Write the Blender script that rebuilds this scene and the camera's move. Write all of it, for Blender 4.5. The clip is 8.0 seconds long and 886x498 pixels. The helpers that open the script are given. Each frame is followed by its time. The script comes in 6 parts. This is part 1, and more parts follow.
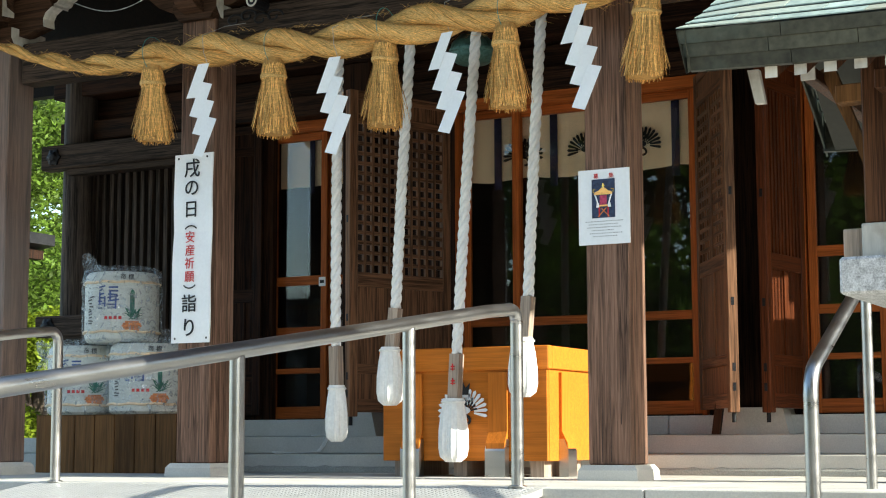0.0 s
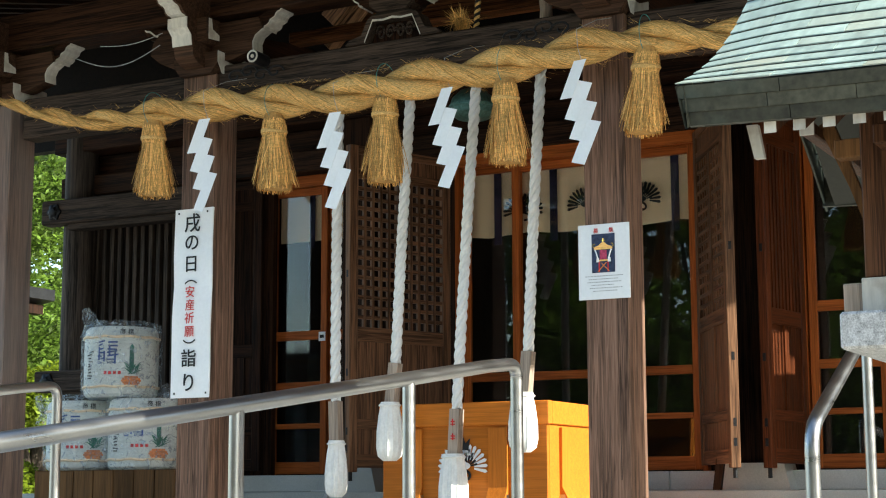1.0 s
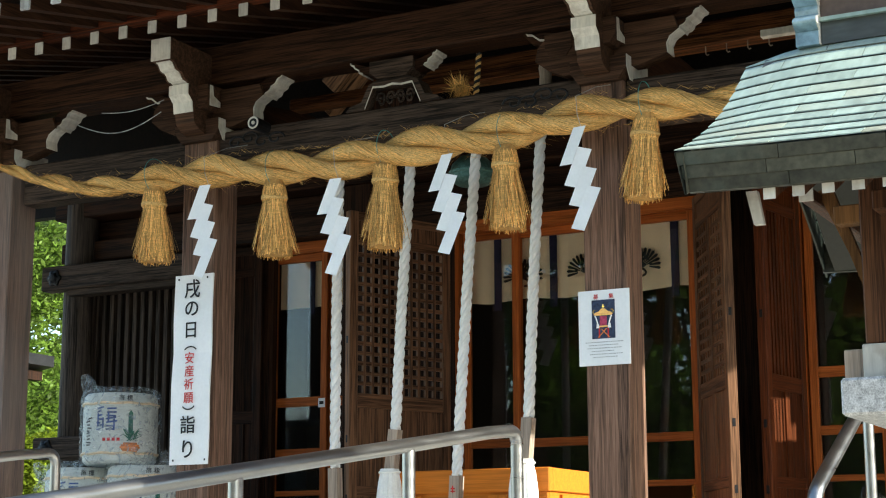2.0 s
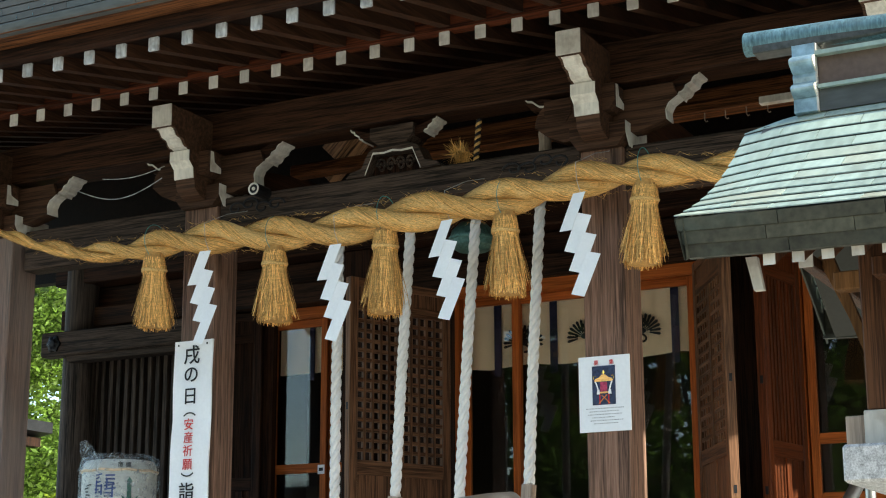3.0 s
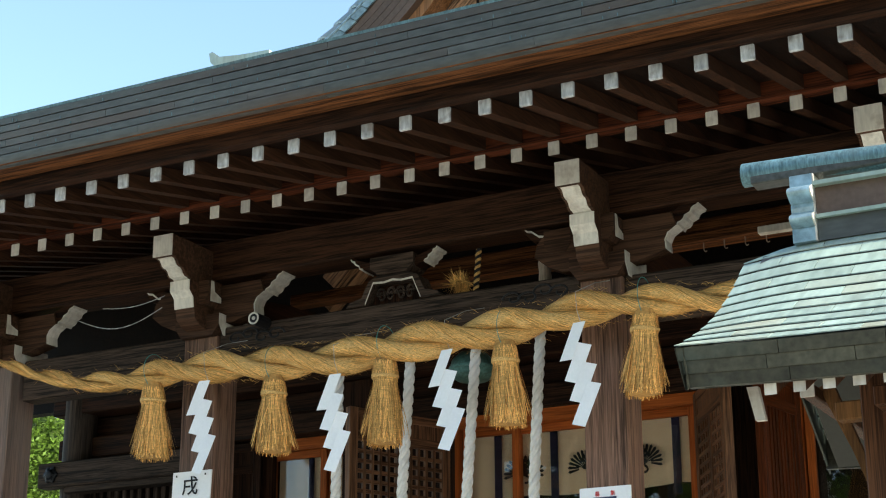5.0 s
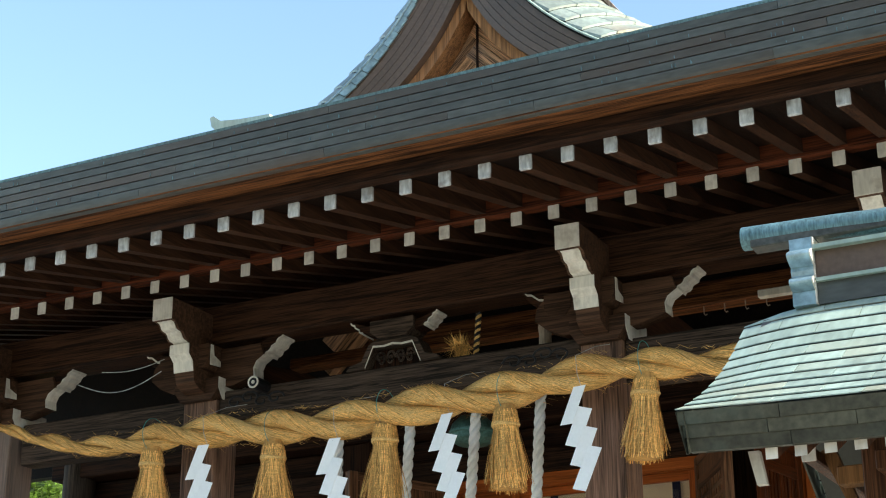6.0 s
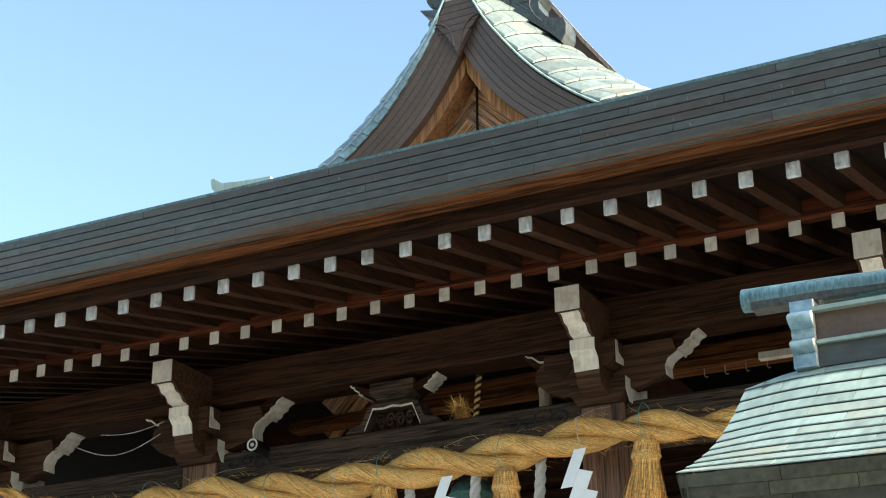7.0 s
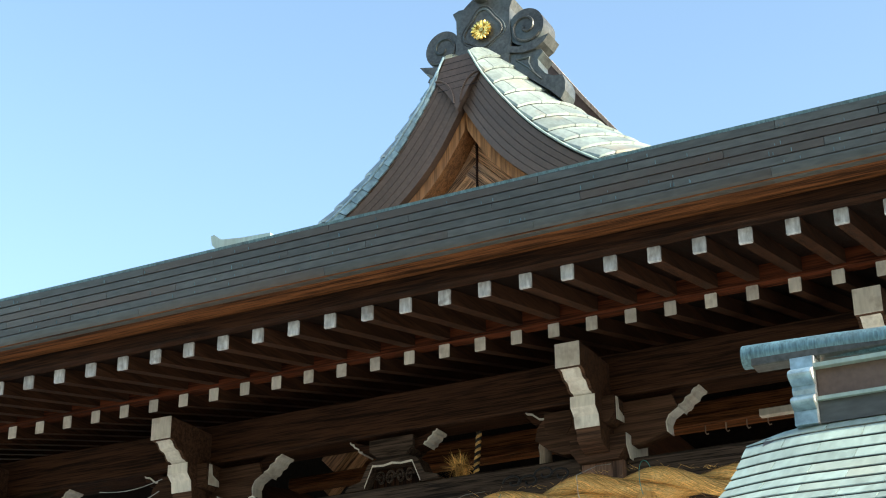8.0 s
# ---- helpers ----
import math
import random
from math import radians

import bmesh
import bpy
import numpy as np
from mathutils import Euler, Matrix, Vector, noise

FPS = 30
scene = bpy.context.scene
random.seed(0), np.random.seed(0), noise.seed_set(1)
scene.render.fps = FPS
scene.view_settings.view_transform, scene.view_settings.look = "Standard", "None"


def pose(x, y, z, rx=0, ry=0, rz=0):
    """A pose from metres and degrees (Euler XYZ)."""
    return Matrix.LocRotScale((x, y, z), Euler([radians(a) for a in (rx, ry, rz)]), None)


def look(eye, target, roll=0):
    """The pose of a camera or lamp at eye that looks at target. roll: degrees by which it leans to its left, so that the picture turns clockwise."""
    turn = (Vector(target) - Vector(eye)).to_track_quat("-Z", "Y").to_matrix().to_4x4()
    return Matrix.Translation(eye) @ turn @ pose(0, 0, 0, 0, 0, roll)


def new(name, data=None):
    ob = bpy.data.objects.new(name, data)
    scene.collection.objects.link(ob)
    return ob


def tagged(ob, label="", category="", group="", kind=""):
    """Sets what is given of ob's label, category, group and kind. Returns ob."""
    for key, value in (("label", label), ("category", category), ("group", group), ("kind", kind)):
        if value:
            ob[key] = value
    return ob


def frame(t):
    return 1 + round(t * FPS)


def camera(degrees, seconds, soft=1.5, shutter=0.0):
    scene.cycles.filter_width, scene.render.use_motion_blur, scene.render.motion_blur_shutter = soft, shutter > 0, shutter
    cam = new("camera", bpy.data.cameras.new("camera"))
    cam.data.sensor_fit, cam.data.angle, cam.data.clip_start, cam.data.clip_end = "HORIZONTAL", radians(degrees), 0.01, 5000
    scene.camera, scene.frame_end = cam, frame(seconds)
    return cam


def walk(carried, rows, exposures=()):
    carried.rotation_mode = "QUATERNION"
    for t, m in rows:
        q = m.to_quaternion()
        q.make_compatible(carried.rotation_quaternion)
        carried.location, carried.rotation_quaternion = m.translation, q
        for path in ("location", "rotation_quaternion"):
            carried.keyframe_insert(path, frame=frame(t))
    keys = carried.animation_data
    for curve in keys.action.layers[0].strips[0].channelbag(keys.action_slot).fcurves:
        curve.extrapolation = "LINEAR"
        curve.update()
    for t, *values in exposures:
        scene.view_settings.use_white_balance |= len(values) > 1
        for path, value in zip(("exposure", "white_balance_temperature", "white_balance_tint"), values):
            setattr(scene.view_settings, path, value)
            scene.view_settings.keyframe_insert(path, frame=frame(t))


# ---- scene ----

H = 1.25                                  # eye height over the forecourt
FLOOR = -0.22                             # stone platform, from the eye
TILT, LEAN, TURN = 6.728, 0.191, 27.667
cam = camera(30.6, 8.0, soft=1.1)
PITCH = [(0.0, 0.0), (0.5, 0.891), (1.0, 1.936), (1.5, 3.111), (2.2, 4.73), (3.0, 6.599), (3.5, 7.762), (4.0, 8.89),
         (4.5, 10.05), (5.2, 11.625), (6.0, 13.426), (6.5, 14.549), (7.0, 15.622), (7.5, 16.696), (8.0, 17.617)]
walk(cam, [(t, pose(0, 0, H, TILT, LEAN, TURN) @ pose(0, 0, 0, 90 + p, 0, 0)) for t, p in PITCH],
     [(0.0, 1.52, 6400, 2.0), (8.0, 1.52, 6400, 2.0)])

# ---- sky and sun ----
SUN_TO = Vector((0.90, 0.03, 0.41)).normalized()
world = bpy.data.worlds.new("sky")
scene.world = world
world.use_nodes = True
wn = world.node_tree
sky = wn.nodes.new("ShaderNodeTexSky")
sky.sky_type, sky.sun_disc = "NISHITA", False
sky.sun_elevation = math.asin(SUN_TO.z)
sky.sun_rotation = math.atan2(SUN_TO.x, SUN_TO.y)
sky.air_density, sky.dust_density, sky.ozone_density = 1.0, 1.7, 0.85
wn.nodes["Background"].inputs["Strength"].default_value = 0.142
wn.links.new(sky.outputs[0], wn.nodes["Background"].inputs[0])
sun = new("sun", bpy.data.lights.new("sun", "SUN"))
sun.data.energy, sun.data.angle, sun.data.color = 4.35, radians(0.55), (1.0, 0.93, 0.82)
sun.matrix_world = look(SUN_TO * 60, (0, 0, 0))


# ---- materials ----
def surface(name, base, rough=0.6, metal=0.0, dark=0.5, light=1.3, scale=8.0, stretch=(1, 1, 1), bump=0.15, spot=0.0,
            spot_color=(0.1, 0.08, 0.06), fine=60.0, vary=0.15, spec=0.35, island=0.0, span=0.15, wander=0.0):
    m = bpy.data.materials.new(name)
    m.use_nodes = True
    n, l = m.node_tree.nodes, m.node_tree.links
    b = n["Principled BSDF"]
    tc, info = n.new("ShaderNodeTexCoord"), n.new("ShaderNodeObjectInfo")
    off = n.new("ShaderNodeVectorMath")
    off.operation = "MULTIPLY_ADD"
    rnd = n.new("ShaderNodeCombineXYZ")
    for i in range(3):
        l.new(info.outputs["Random"], rnd.inputs[i])
    l.new(rnd.outputs[0], off.inputs[0])
    off.inputs[1].default_value = (37.0, 11.0, 23.0)
    l.new(tc.outputs["Object"], off.inputs[2])
    mp = n.new("ShaderNodeMapping")
    mp.inputs["Scale"].default_value = stretch
    l.new(off.outputs[0], mp.inputs[0])
    big, small = n.new("ShaderNodeTexNoise"), n.new("ShaderNodeTexNoise")
    big.inputs["Scale"].default_value, big.inputs["Detail"].default_value = scale, 5
    small.inputs["Scale"].default_value, small.inputs["Detail"].default_value = fine, 3
    big.inputs["Distortion"].default_value = small.inputs["Distortion"].default_value = wander
    l.new(mp.outputs[0], big.inputs["Vector"])
    l.new(mp.outputs[0], small.inputs["Vector"])
    mix = n.new("ShaderNodeMath")
    mix.operation = "MULTIPLY_ADD"
    mix.inputs[1].default_value = 0.5
    l.new(small.outputs[0], mix.inputs[0])
    half = n.new("ShaderNodeMath")
    half.operation = "MULTIPLY"
    half.inputs[1].default_value = 0.5
    l.new(big.outputs[0], half.inputs[0])
    l.new(half.outputs[0], mix.inputs[2])
    ramp = n.new("ShaderNodeValToRGB")
    e = ramp.color_ramp.elements
    e[0].position, e[1].position = 0.5 - span, 0.5 + span
    e[0].color = (*[c * dark for c in base], 1)
    e[1].color = (*[min(1, c * light) for c in base], 1)
    l.new(mix.outputs[0], ramp.inputs[0])
    hsv = n.new("ShaderNodeHueSaturation")
    val = n.new("ShaderNodeMapRange")
    val.inputs["To Min"].default_value, val.inputs["To Max"].default_value = 1 - vary, 1 + vary
    l.new(info.outputs["Random"], val.inputs[0])
    l.new(val.outputs[0], hsv.inputs["Value"])
    l.new(ramp.outputs[0], hsv.inputs["Color"])
    colour = hsv.outputs[0]
    if island:
        geo, h2, v2 = n.new("ShaderNodeNewGeometry"), n.new("ShaderNodeHueSaturation"), n.new("ShaderNodeMapRange")
        v2.inputs["To Min"].default_value, v2.inputs["To Max"].default_value = 1 - island, 1 + island
        l.new(geo.outputs["Random Per Island"], v2.inputs[0])
        l.new(v2.outputs[0], h2.inputs["Value"])
        l.new(colour, h2.inputs["Color"])
        colour = h2.outputs[0]
    if spot:
        st = n.new("ShaderNodeTexNoise")
        st.inputs["Scale"].default_value, st.inputs["Detail"].default_value = scale * 0.45, 6
        l.new(off.outputs[0], st.inputs["Vector"])
        sr = n.new("ShaderNodeMapRange")
        sr.inputs["From Min"].default_value, sr.inputs["From Max"].default_value = 0.52, 0.70
        sr.inputs["To Max"].default_value = spot
        l.new(st.outputs[0], sr.inputs[0])
        mx = n.new("ShaderNodeMix")
        mx.data_type = "RGBA"
        l.new(sr.outputs[0], mx.inputs["Factor"])
        l.new(colour, mx.inputs["A"])
        mx.inputs["B"].default_value = (*spot_color, 1)
        colour = mx.outputs["Result"]
    l.new(colour, b.inputs["Base Color"])
    rr = n.new("ShaderNodeMapRange")
    rr.inputs["To Min"].default_value, rr.inputs["To Max"].default_value = max(0.03, rough - 0.12), min(1, rough + 0.12)
    l.new(big.outputs[0], rr.inputs[0])
    l.new(rr.outputs[0], b.inputs["Roughness"])
    b.inputs["Metallic"].default_value = metal
    b.inputs["Specular IOR Level"].default_value = spec
    if bump:
        bp = n.new("ShaderNodeBump")
        bp.inputs["Strength"].default_value, bp.inputs["Distance"].default_value = bump, 0.01
        l.new(mix.outputs[0], bp.inputs["Height"])
        l.new(bp.outputs[0], b.inputs["Normal"])
    return m


def wood(name, base, axis, rough=0.65, **kw):
    st = [24.0, 24.0, 24.0]
    st[axis] = 0.8
    opts = dict(scale=1.6, fine=6.0, bump=0.45, dark=0.30, light=1.85, spec=0.12, span=0.085, wander=0.35)
    opts.update(kw)
    return surface(name, base, rough, stretch=tuple(st), **opts)


DARK = (0.021, 0.0085, 0.0040)
M = dict(
    post=wood("weathered_post", (0.158, 0.092, 0.064), 2, dark=0.34, light=1.65, span=0.115, spot=0.8, spot_color=(0.215, 0.185, 0.170), scale=0.8, fine=5.0, wander=0.8, bump=0.7),
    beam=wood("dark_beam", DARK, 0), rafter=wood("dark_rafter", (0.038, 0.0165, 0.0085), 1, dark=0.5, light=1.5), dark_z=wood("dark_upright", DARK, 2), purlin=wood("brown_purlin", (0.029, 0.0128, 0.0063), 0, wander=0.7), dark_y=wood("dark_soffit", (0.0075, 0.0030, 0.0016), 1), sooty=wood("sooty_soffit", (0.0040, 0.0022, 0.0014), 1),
    bracket_wood=wood("bracket_wood", (0.058, 0.030, 0.0175), 0, dark=0.5, light=1.5),
    grey_beam=wood("grey_beam", (0.044, 0.030, 0.022), 0, wander=1.1), grey_z=wood("grey_upright", (0.046, 0.034, 0.027), 2, wander=0.8, spot=0.5, spot_color=(0.075, 0.062, 0.055)),
    door=wood("orange_frame", (0.34, 0.088, 0.018), 2, rough=0.45, dark=0.6, light=1.35, span=0.12), door_x=wood("orange_rail", (0.34, 0.088, 0.018), 0, rough=0.45, dark=0.6, light=1.35, span=0.12),
    dark_leaf=wood("dark_leaf", (0.070, 0.031, 0.015), 2, rough=0.5, dark=0.45, light=1.5), leaf=wood("brown_leaf", (0.140, 0.070, 0.037), 2, rough=0.5, dark=0.45, light=1.5), leaf_x=wood("brown_rail", (0.140, 0.070, 0.037), 0, rough=0.5, dark=0.45, light=1.5), batten=wood("red_batten", (0.060, 0.016, 0.006), 0), red_leaf=wood("red_leaf", (0.084, 0.022, 0.0068), 2, rough=0.45, dark=0.5, light=1.4), red_leaf_x=wood("red_rail", (0.084, 0.022, 0.0068), 0, rough=0.45, dark=0.5, light=1.4),
    crate=wood("crate_wood", (0.150, 0.074, 0.028), 2, dark=0.7, light=1.25, vary=0.25), cedar=wood("cedar", (0.50, 0.155, 0.020), 0, rough=0.4, dark=0.85, light=1.12, bump=0.08),
    cedar_z=wood("cedar_upright", (0.50, 0.155, 0.020), 2, rough=0.4, dark=0.85, light=1.12, bump=0.08),
    grip=wood("grip_wood", (0.34, 0.27, 0.215), 2, dark=0.7, light=1.2),
    gable=wood("gable_wood", (0.36, 0.165, 0.066), 2, dark=0.5, light=1.35, bump=0.3, spot=0.5, spot_color=(0.15, 0.11, 0.085)),
    white=surface("white_wood_end", (0.62, 0.585, 0.52), 0.75, dark=0.86, light=1.08, scale=30, stretch=(1, 1, 0.2), bump=0.25, spot=0.55, spot_color=(0.30, 0.24, 0.19)),
    straw=surface("straw", (0.74, 0.43, 0.14), 0.65, dark=0.6, light=1.35, scale=10, stretch=(2, 2, 14), fine=50, bump=0.3, vary=0.05, island=0.55, spec=0.1),
    dry_core=surface("dry_core", (0.50, 0.27, 0.08), 0.8, bump=0.3),
    hemp=surface("twisted_straw", (0.76, 0.45, 0.16), 0.72, dark=0.45, light=1.4, scale=14, stretch=(3, 12, 12), fine=60, bump=0.6, vary=0.05),
    paper=surface("paper", (0.84, 0.85, 0.86), 0.7, dark=0.96, light=1.03, scale=5, bump=0.03, vary=0.02),
    cloth=surface("white_cloth", (0.80, 0.79, 0.76), 0.85, dark=0.9, light=1.06, scale=25, bump=0.2, vary=0.03),
    cream=surface("cream_cloth", (0.90, 0.70, 0.47), 0.85, dark=0.92, light=1.06, scale=4, bump=0.05, vary=0.02),
    navy=surface("navy_cloth", (0.018, 0.016, 0.05), 0.8, bump=0.05, vary=0.02), ink=surface("ink", (0.014, 0.014, 0.016), 0.6, bump=0.0, vary=0.0),
    dusk=surface("dusk_print", (0.030, 0.042, 0.085), 0.5, dark=0.6, light=1.6, scale=30, bump=0, vary=0), magenta=surface("magenta_ink", (0.42, 0.05, 0.11), 0.5, dark=0.6, light=1.4, scale=60, bump=0, vary=0),
    red=surface("red_ink", (0.62, 0.02, 0.02), 0.6, bump=0.0, vary=0.0), blue=surface("blue_ink", (0.035, 0.075, 0.26), 0.6, bump=0, vary=0),
    green=surface("green_ink", (0.01, 0.13, 0.08), 0.6, bump=0, vary=0), orange=surface("orange_ink", (0.72, 0.22, 0.05), 0.6, bump=0, vary=0),
    stone=surface("pale_stone", (0.56, 0.545, 0.50), 0.8, dark=0.86, light=1.10, scale=3, fine=120, bump=0.12, spot=0.40, spot_color=(0.36, 0.34, 0.30), vary=0.05),
    granite=surface("granite", (0.50, 0.50, 0.50), 0.7, dark=0.5, light=1.5, scale=60, fine=220, bump=0.1, vary=0.03),
    concrete=surface("concrete", (0.36, 0.36, 0.33), 0.85, dark=0.7, light=1.2, scale=2.5, fine=120, bump=0.2, spot=0.35, spot_color=(0.16, 0.17, 0.14)),
    gravel=surface("forecourt", (0.43, 0.395, 0.335), 0.9, dark=0.7, light=1.25, scale=1.2, fine=50, bump=0.3),
    steel=surface("stainless", (0.42, 0.415, 0.41), 0.32, metal=1.0, dark=0.9, light=1.06, scale=3, stretch=(1, 1, 8), fine=80, bump=0.02, vary=0.02),
    plate=surface("checker_plate", (0.60, 0.60, 0.58), 0.5, metal=0.4, dark=0.85, light=1.1, scale=6, bump=0.05),
    patina=surface("green_copper", (0.36, 0.445, 0.395), 0.46, metal=0.15, dark=0.74, light=1.22, scale=2.6, stretch=(2.2, 0.5, 0.5), fine=14, bump=0.03, spot=0.55,
                   spot_color=(0.40, 0.36, 0.25), vary=0.10),
    verdigris=surface("blue_copper", (0.125, 0.215, 0.24), 0.5, metal=0.3, dark=0.55, light=1.5, scale=9, stretch=(4, 4, 0.6), fine=30, bump=0.1, spot=0.5,
                      spot_color=(0.10, 0.11, 0.11)),
    bronze=surface("dark_copper", (0.070, 0.073, 0.068), 0.42, metal=0.15, dark=0.70, light=1.35, scale=1.3, stretch=(0.5, 1, 2), fine=24, bump=0.02, spot=0.65,
                   spot_color=(0.082, 0.052, 0.036), vary=0.16, spec=0.55),
    dull_copper=surface("dull_copper", (0.054, 0.053, 0.037), 0.58, metal=0.1, dark=0.55, light=1.5, scale=7, fine=40, bump=0.05, spot=0.6, spot_color=(0.045, 0.075, 0.066), vary=0.32),
    old_bronze=surface("old_bronze", (0.085, 0.085, 0.078), 0.45, metal=0.4, dark=0.6, light=1.5, scale=7, fine=40, bump=0.08, spot=0.4, spot_color=(0.10, 0.16, 0.17)),
    brown_copper=surface("brown_copper", (0.115, 0.078, 0.060), 0.42, metal=0.2, dark=0.8, light=1.2, scale=3, fine=40, bump=0.03, vary=0.10),
    gold=surface("gold", (0.80, 0.55, 0.16), 0.25, metal=1.0, dark=0.85, light=1.1, bump=0.02),
    iron=surface("black_iron", (0.02, 0.02, 0.022), 0.5, metal=0.6, bump=0.05),
    bell=surface("bell_bronze", (0.10, 0.20, 0.17), 0.45, metal=0.5, bump=0.05),
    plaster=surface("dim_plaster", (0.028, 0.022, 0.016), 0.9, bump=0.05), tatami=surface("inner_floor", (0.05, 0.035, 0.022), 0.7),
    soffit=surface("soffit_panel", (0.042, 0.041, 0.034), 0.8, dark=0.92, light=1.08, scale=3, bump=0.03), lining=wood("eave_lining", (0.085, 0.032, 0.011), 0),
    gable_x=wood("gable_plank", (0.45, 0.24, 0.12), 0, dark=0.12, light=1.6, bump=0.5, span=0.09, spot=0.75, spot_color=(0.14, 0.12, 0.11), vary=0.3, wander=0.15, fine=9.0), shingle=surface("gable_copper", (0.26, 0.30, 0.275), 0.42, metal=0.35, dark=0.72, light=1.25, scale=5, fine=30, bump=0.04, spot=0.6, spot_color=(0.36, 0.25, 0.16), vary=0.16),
    # copper with the blue reflection of the sky in its base colour
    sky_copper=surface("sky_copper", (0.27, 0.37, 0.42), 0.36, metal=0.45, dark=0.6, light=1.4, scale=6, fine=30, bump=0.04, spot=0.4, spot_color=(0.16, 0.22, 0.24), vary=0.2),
    worn_white=surface("worn_white", (0.52, 0.53, 0.54), 0.75, dark=0.55, light=1.25, scale=34, stretch=(1, 1, 0.3), bump=0.3, spot=0.75, spot_color=(0.20, 0.17, 0.15), vary=0.12),
    wrap=surface("straw_mat", (0.66, 0.68, 0.64), 0.6, dark=0.85, light=1.1, scale=12, stretch=(1, 1, 6), bump=0.15, vary=0.03),
    wire=surface("grey_wire", (0.45, 0.45, 0.45), 0.5, bump=0), teal=surface("teal_string", (0.06, 0.30, 0.28), 0.6, bump=0),
    bark=surface("bark", (0.12, 0.09, 0.07), 0.9, stretch=(6, 6, 1), bump=0.6),
)


def glass_material(name, tint, rough, alpha):
    m = bpy.data.materials.new(name)
    m.use_nodes = True
    n, l = m.node_tree.nodes, m.node_tree.links
    out = n["Material Output"]
    gl, tr, mx, fr = n.new("ShaderNodeBsdfGlossy"), n.new("ShaderNodeBsdfTransparent"), n.new("ShaderNodeMixShader"), n.new("ShaderNodeLayerWeight")
    power, share = n.new("ShaderNodeMath"), n.new("ShaderNodeMapRange")
    power.operation = "POWER"
    power.inputs[1].default_value = 5.0
    gl.inputs["Roughness"].default_value = rough
    tr.inputs["Color"].default_value = (*tint, 1)
    fr.inputs["Blend"].default_value = 0.5
    share.inputs["To Min"].default_value = alpha
    l.new(fr.outputs["Facing"], power.inputs[0])
    l.new(power.outputs[0], share.inputs[0])
    l.new(share.outputs[0], mx.inputs[0])
    l.new(tr.outputs[0], mx.inputs[1])
    l.new(gl.outputs[0], mx.inputs[2])
    l.new(mx.outputs[0], out.inputs[0])
    return m


M["glass"] = glass_material("window_glass", (0.95, 0.96, 0.96), 0.0, 0.05)
M["film"] = surface("clear_plastic", (0.84, 0.92, 0.97), 0.28, dark=0.97, light=1.02, scale=9, bump=1.0, fine=22, vary=0.0, spec=0.6)
nt = M["film"].node_tree
crease, alpha = nt.nodes.new("ShaderNodeTexNoise"), nt.nodes.new("ShaderNodeMapRange")
crease.inputs["Scale"].default_value, crease.inputs["Detail"].default_value, crease.inputs["Distortion"].default_value = 13.0, 4.0, 2.2
place = nt.nodes.new("ShaderNodeTexCoord")
nt.links.new(place.outputs["Object"], crease.inputs["Vector"])
nt.links.new(crease.outputs[0], alpha.inputs[0])
for key, value in (("From Min", 0.50), ("From Max", 0.70), ("To Min", 0.06), ("To Max", 0.42)):
    alpha.inputs[key].default_value = value
nt.links.new(alpha.outputs[0], nt.nodes["Principled BSDF"].inputs["Alpha"])


def leaf_material(name, c):
    m = surface(name, c, 0.45, dark=0.5, light=1.6, scale=3.0, bump=0.0, vary=0.25, island=0.6)
    n, l = m.node_tree.nodes, m.node_tree.links
    b, tl, mx = n["Principled BSDF"], n.new("ShaderNodeBsdfTranslucent"), n.new("ShaderNodeMixShader")
    l.new(b.inputs["Base Color"].links[0].from_socket, tl.inputs["Color"])
    mx.inputs[0].default_value = 0.35
    l.new(b.outputs[0], mx.inputs[1])
    l.new(tl.outputs[0], mx.inputs[2])
    l.new(mx.outputs[0], n["Material Output"].inputs[0])
    return m


M["leaf_green"] = leaf_material("leaf_green", (0.068, 0.118, 0.018))
M["leaf_bright"] = leaf_material("leaf_bright", (0.088, 0.148, 0.020))
M["leaf_yellow"] = leaf_material("leaf_yellow", (0.20, 0.27, 0.018))


# ---- building helpers ----
def thing(name, loc=(0, 0, 0), label="", category="", group="", kind=""):
    ob = new(name)
    ob.location = loc
    ob.empty_display_size = 0.1
    return tagged(ob, label, category, group, kind)


def part(name, bm, material, parent=None, label="", smooth=False, at=None):
    bmesh.ops.recalc_face_normals(bm, faces=bm.faces)
    me = bpy.data.meshes.new(name)
    bm.to_mesh(me)
    bm.free()
    me.materials.append(M[material])
    if smooth:
        for p in me.polygons:
            p.use_smooth = True
        me.set_sharp_from_angle(angle=radians(38))
    ob = new(name, me)
    if parent is not None:
        ob.parent = parent
    if at is not None:
        ob.matrix_basis = at
    if label:
        ob["label"] = label
    return ob


def again(ob, at, parent=None):
    """A further piece on the same mesh."""
    o = new(ob.name.split(".")[0], ob.data)
    o.parent = ob.parent if parent is None else parent
    o.matrix_basis = at
    return o


def box(bm, x0, x1, y0, y1, z0, z1, bev=0.0):
    r = bmesh.ops.create_cube(bm, size=1.0)
    for v in r["verts"]:
        v.co = ((x0 + x1) / 2 + v.co.x * (x1 - x0), (y0 + y1) / 2 + v.co.y * (y1 - y0), (z0 + z1) / 2 + v.co.z * (z1 - z0))
    if bev:
        edges = list({e for v in r["verts"] for e in v.link_edges})
        bmesh.ops.bevel(bm, geom=edges, offset=bev, segments=1, affect="EDGES")
    return bm


def boxed(*a, bev=0.0):
    return box(bmesh.new(), *a, bev=bev)


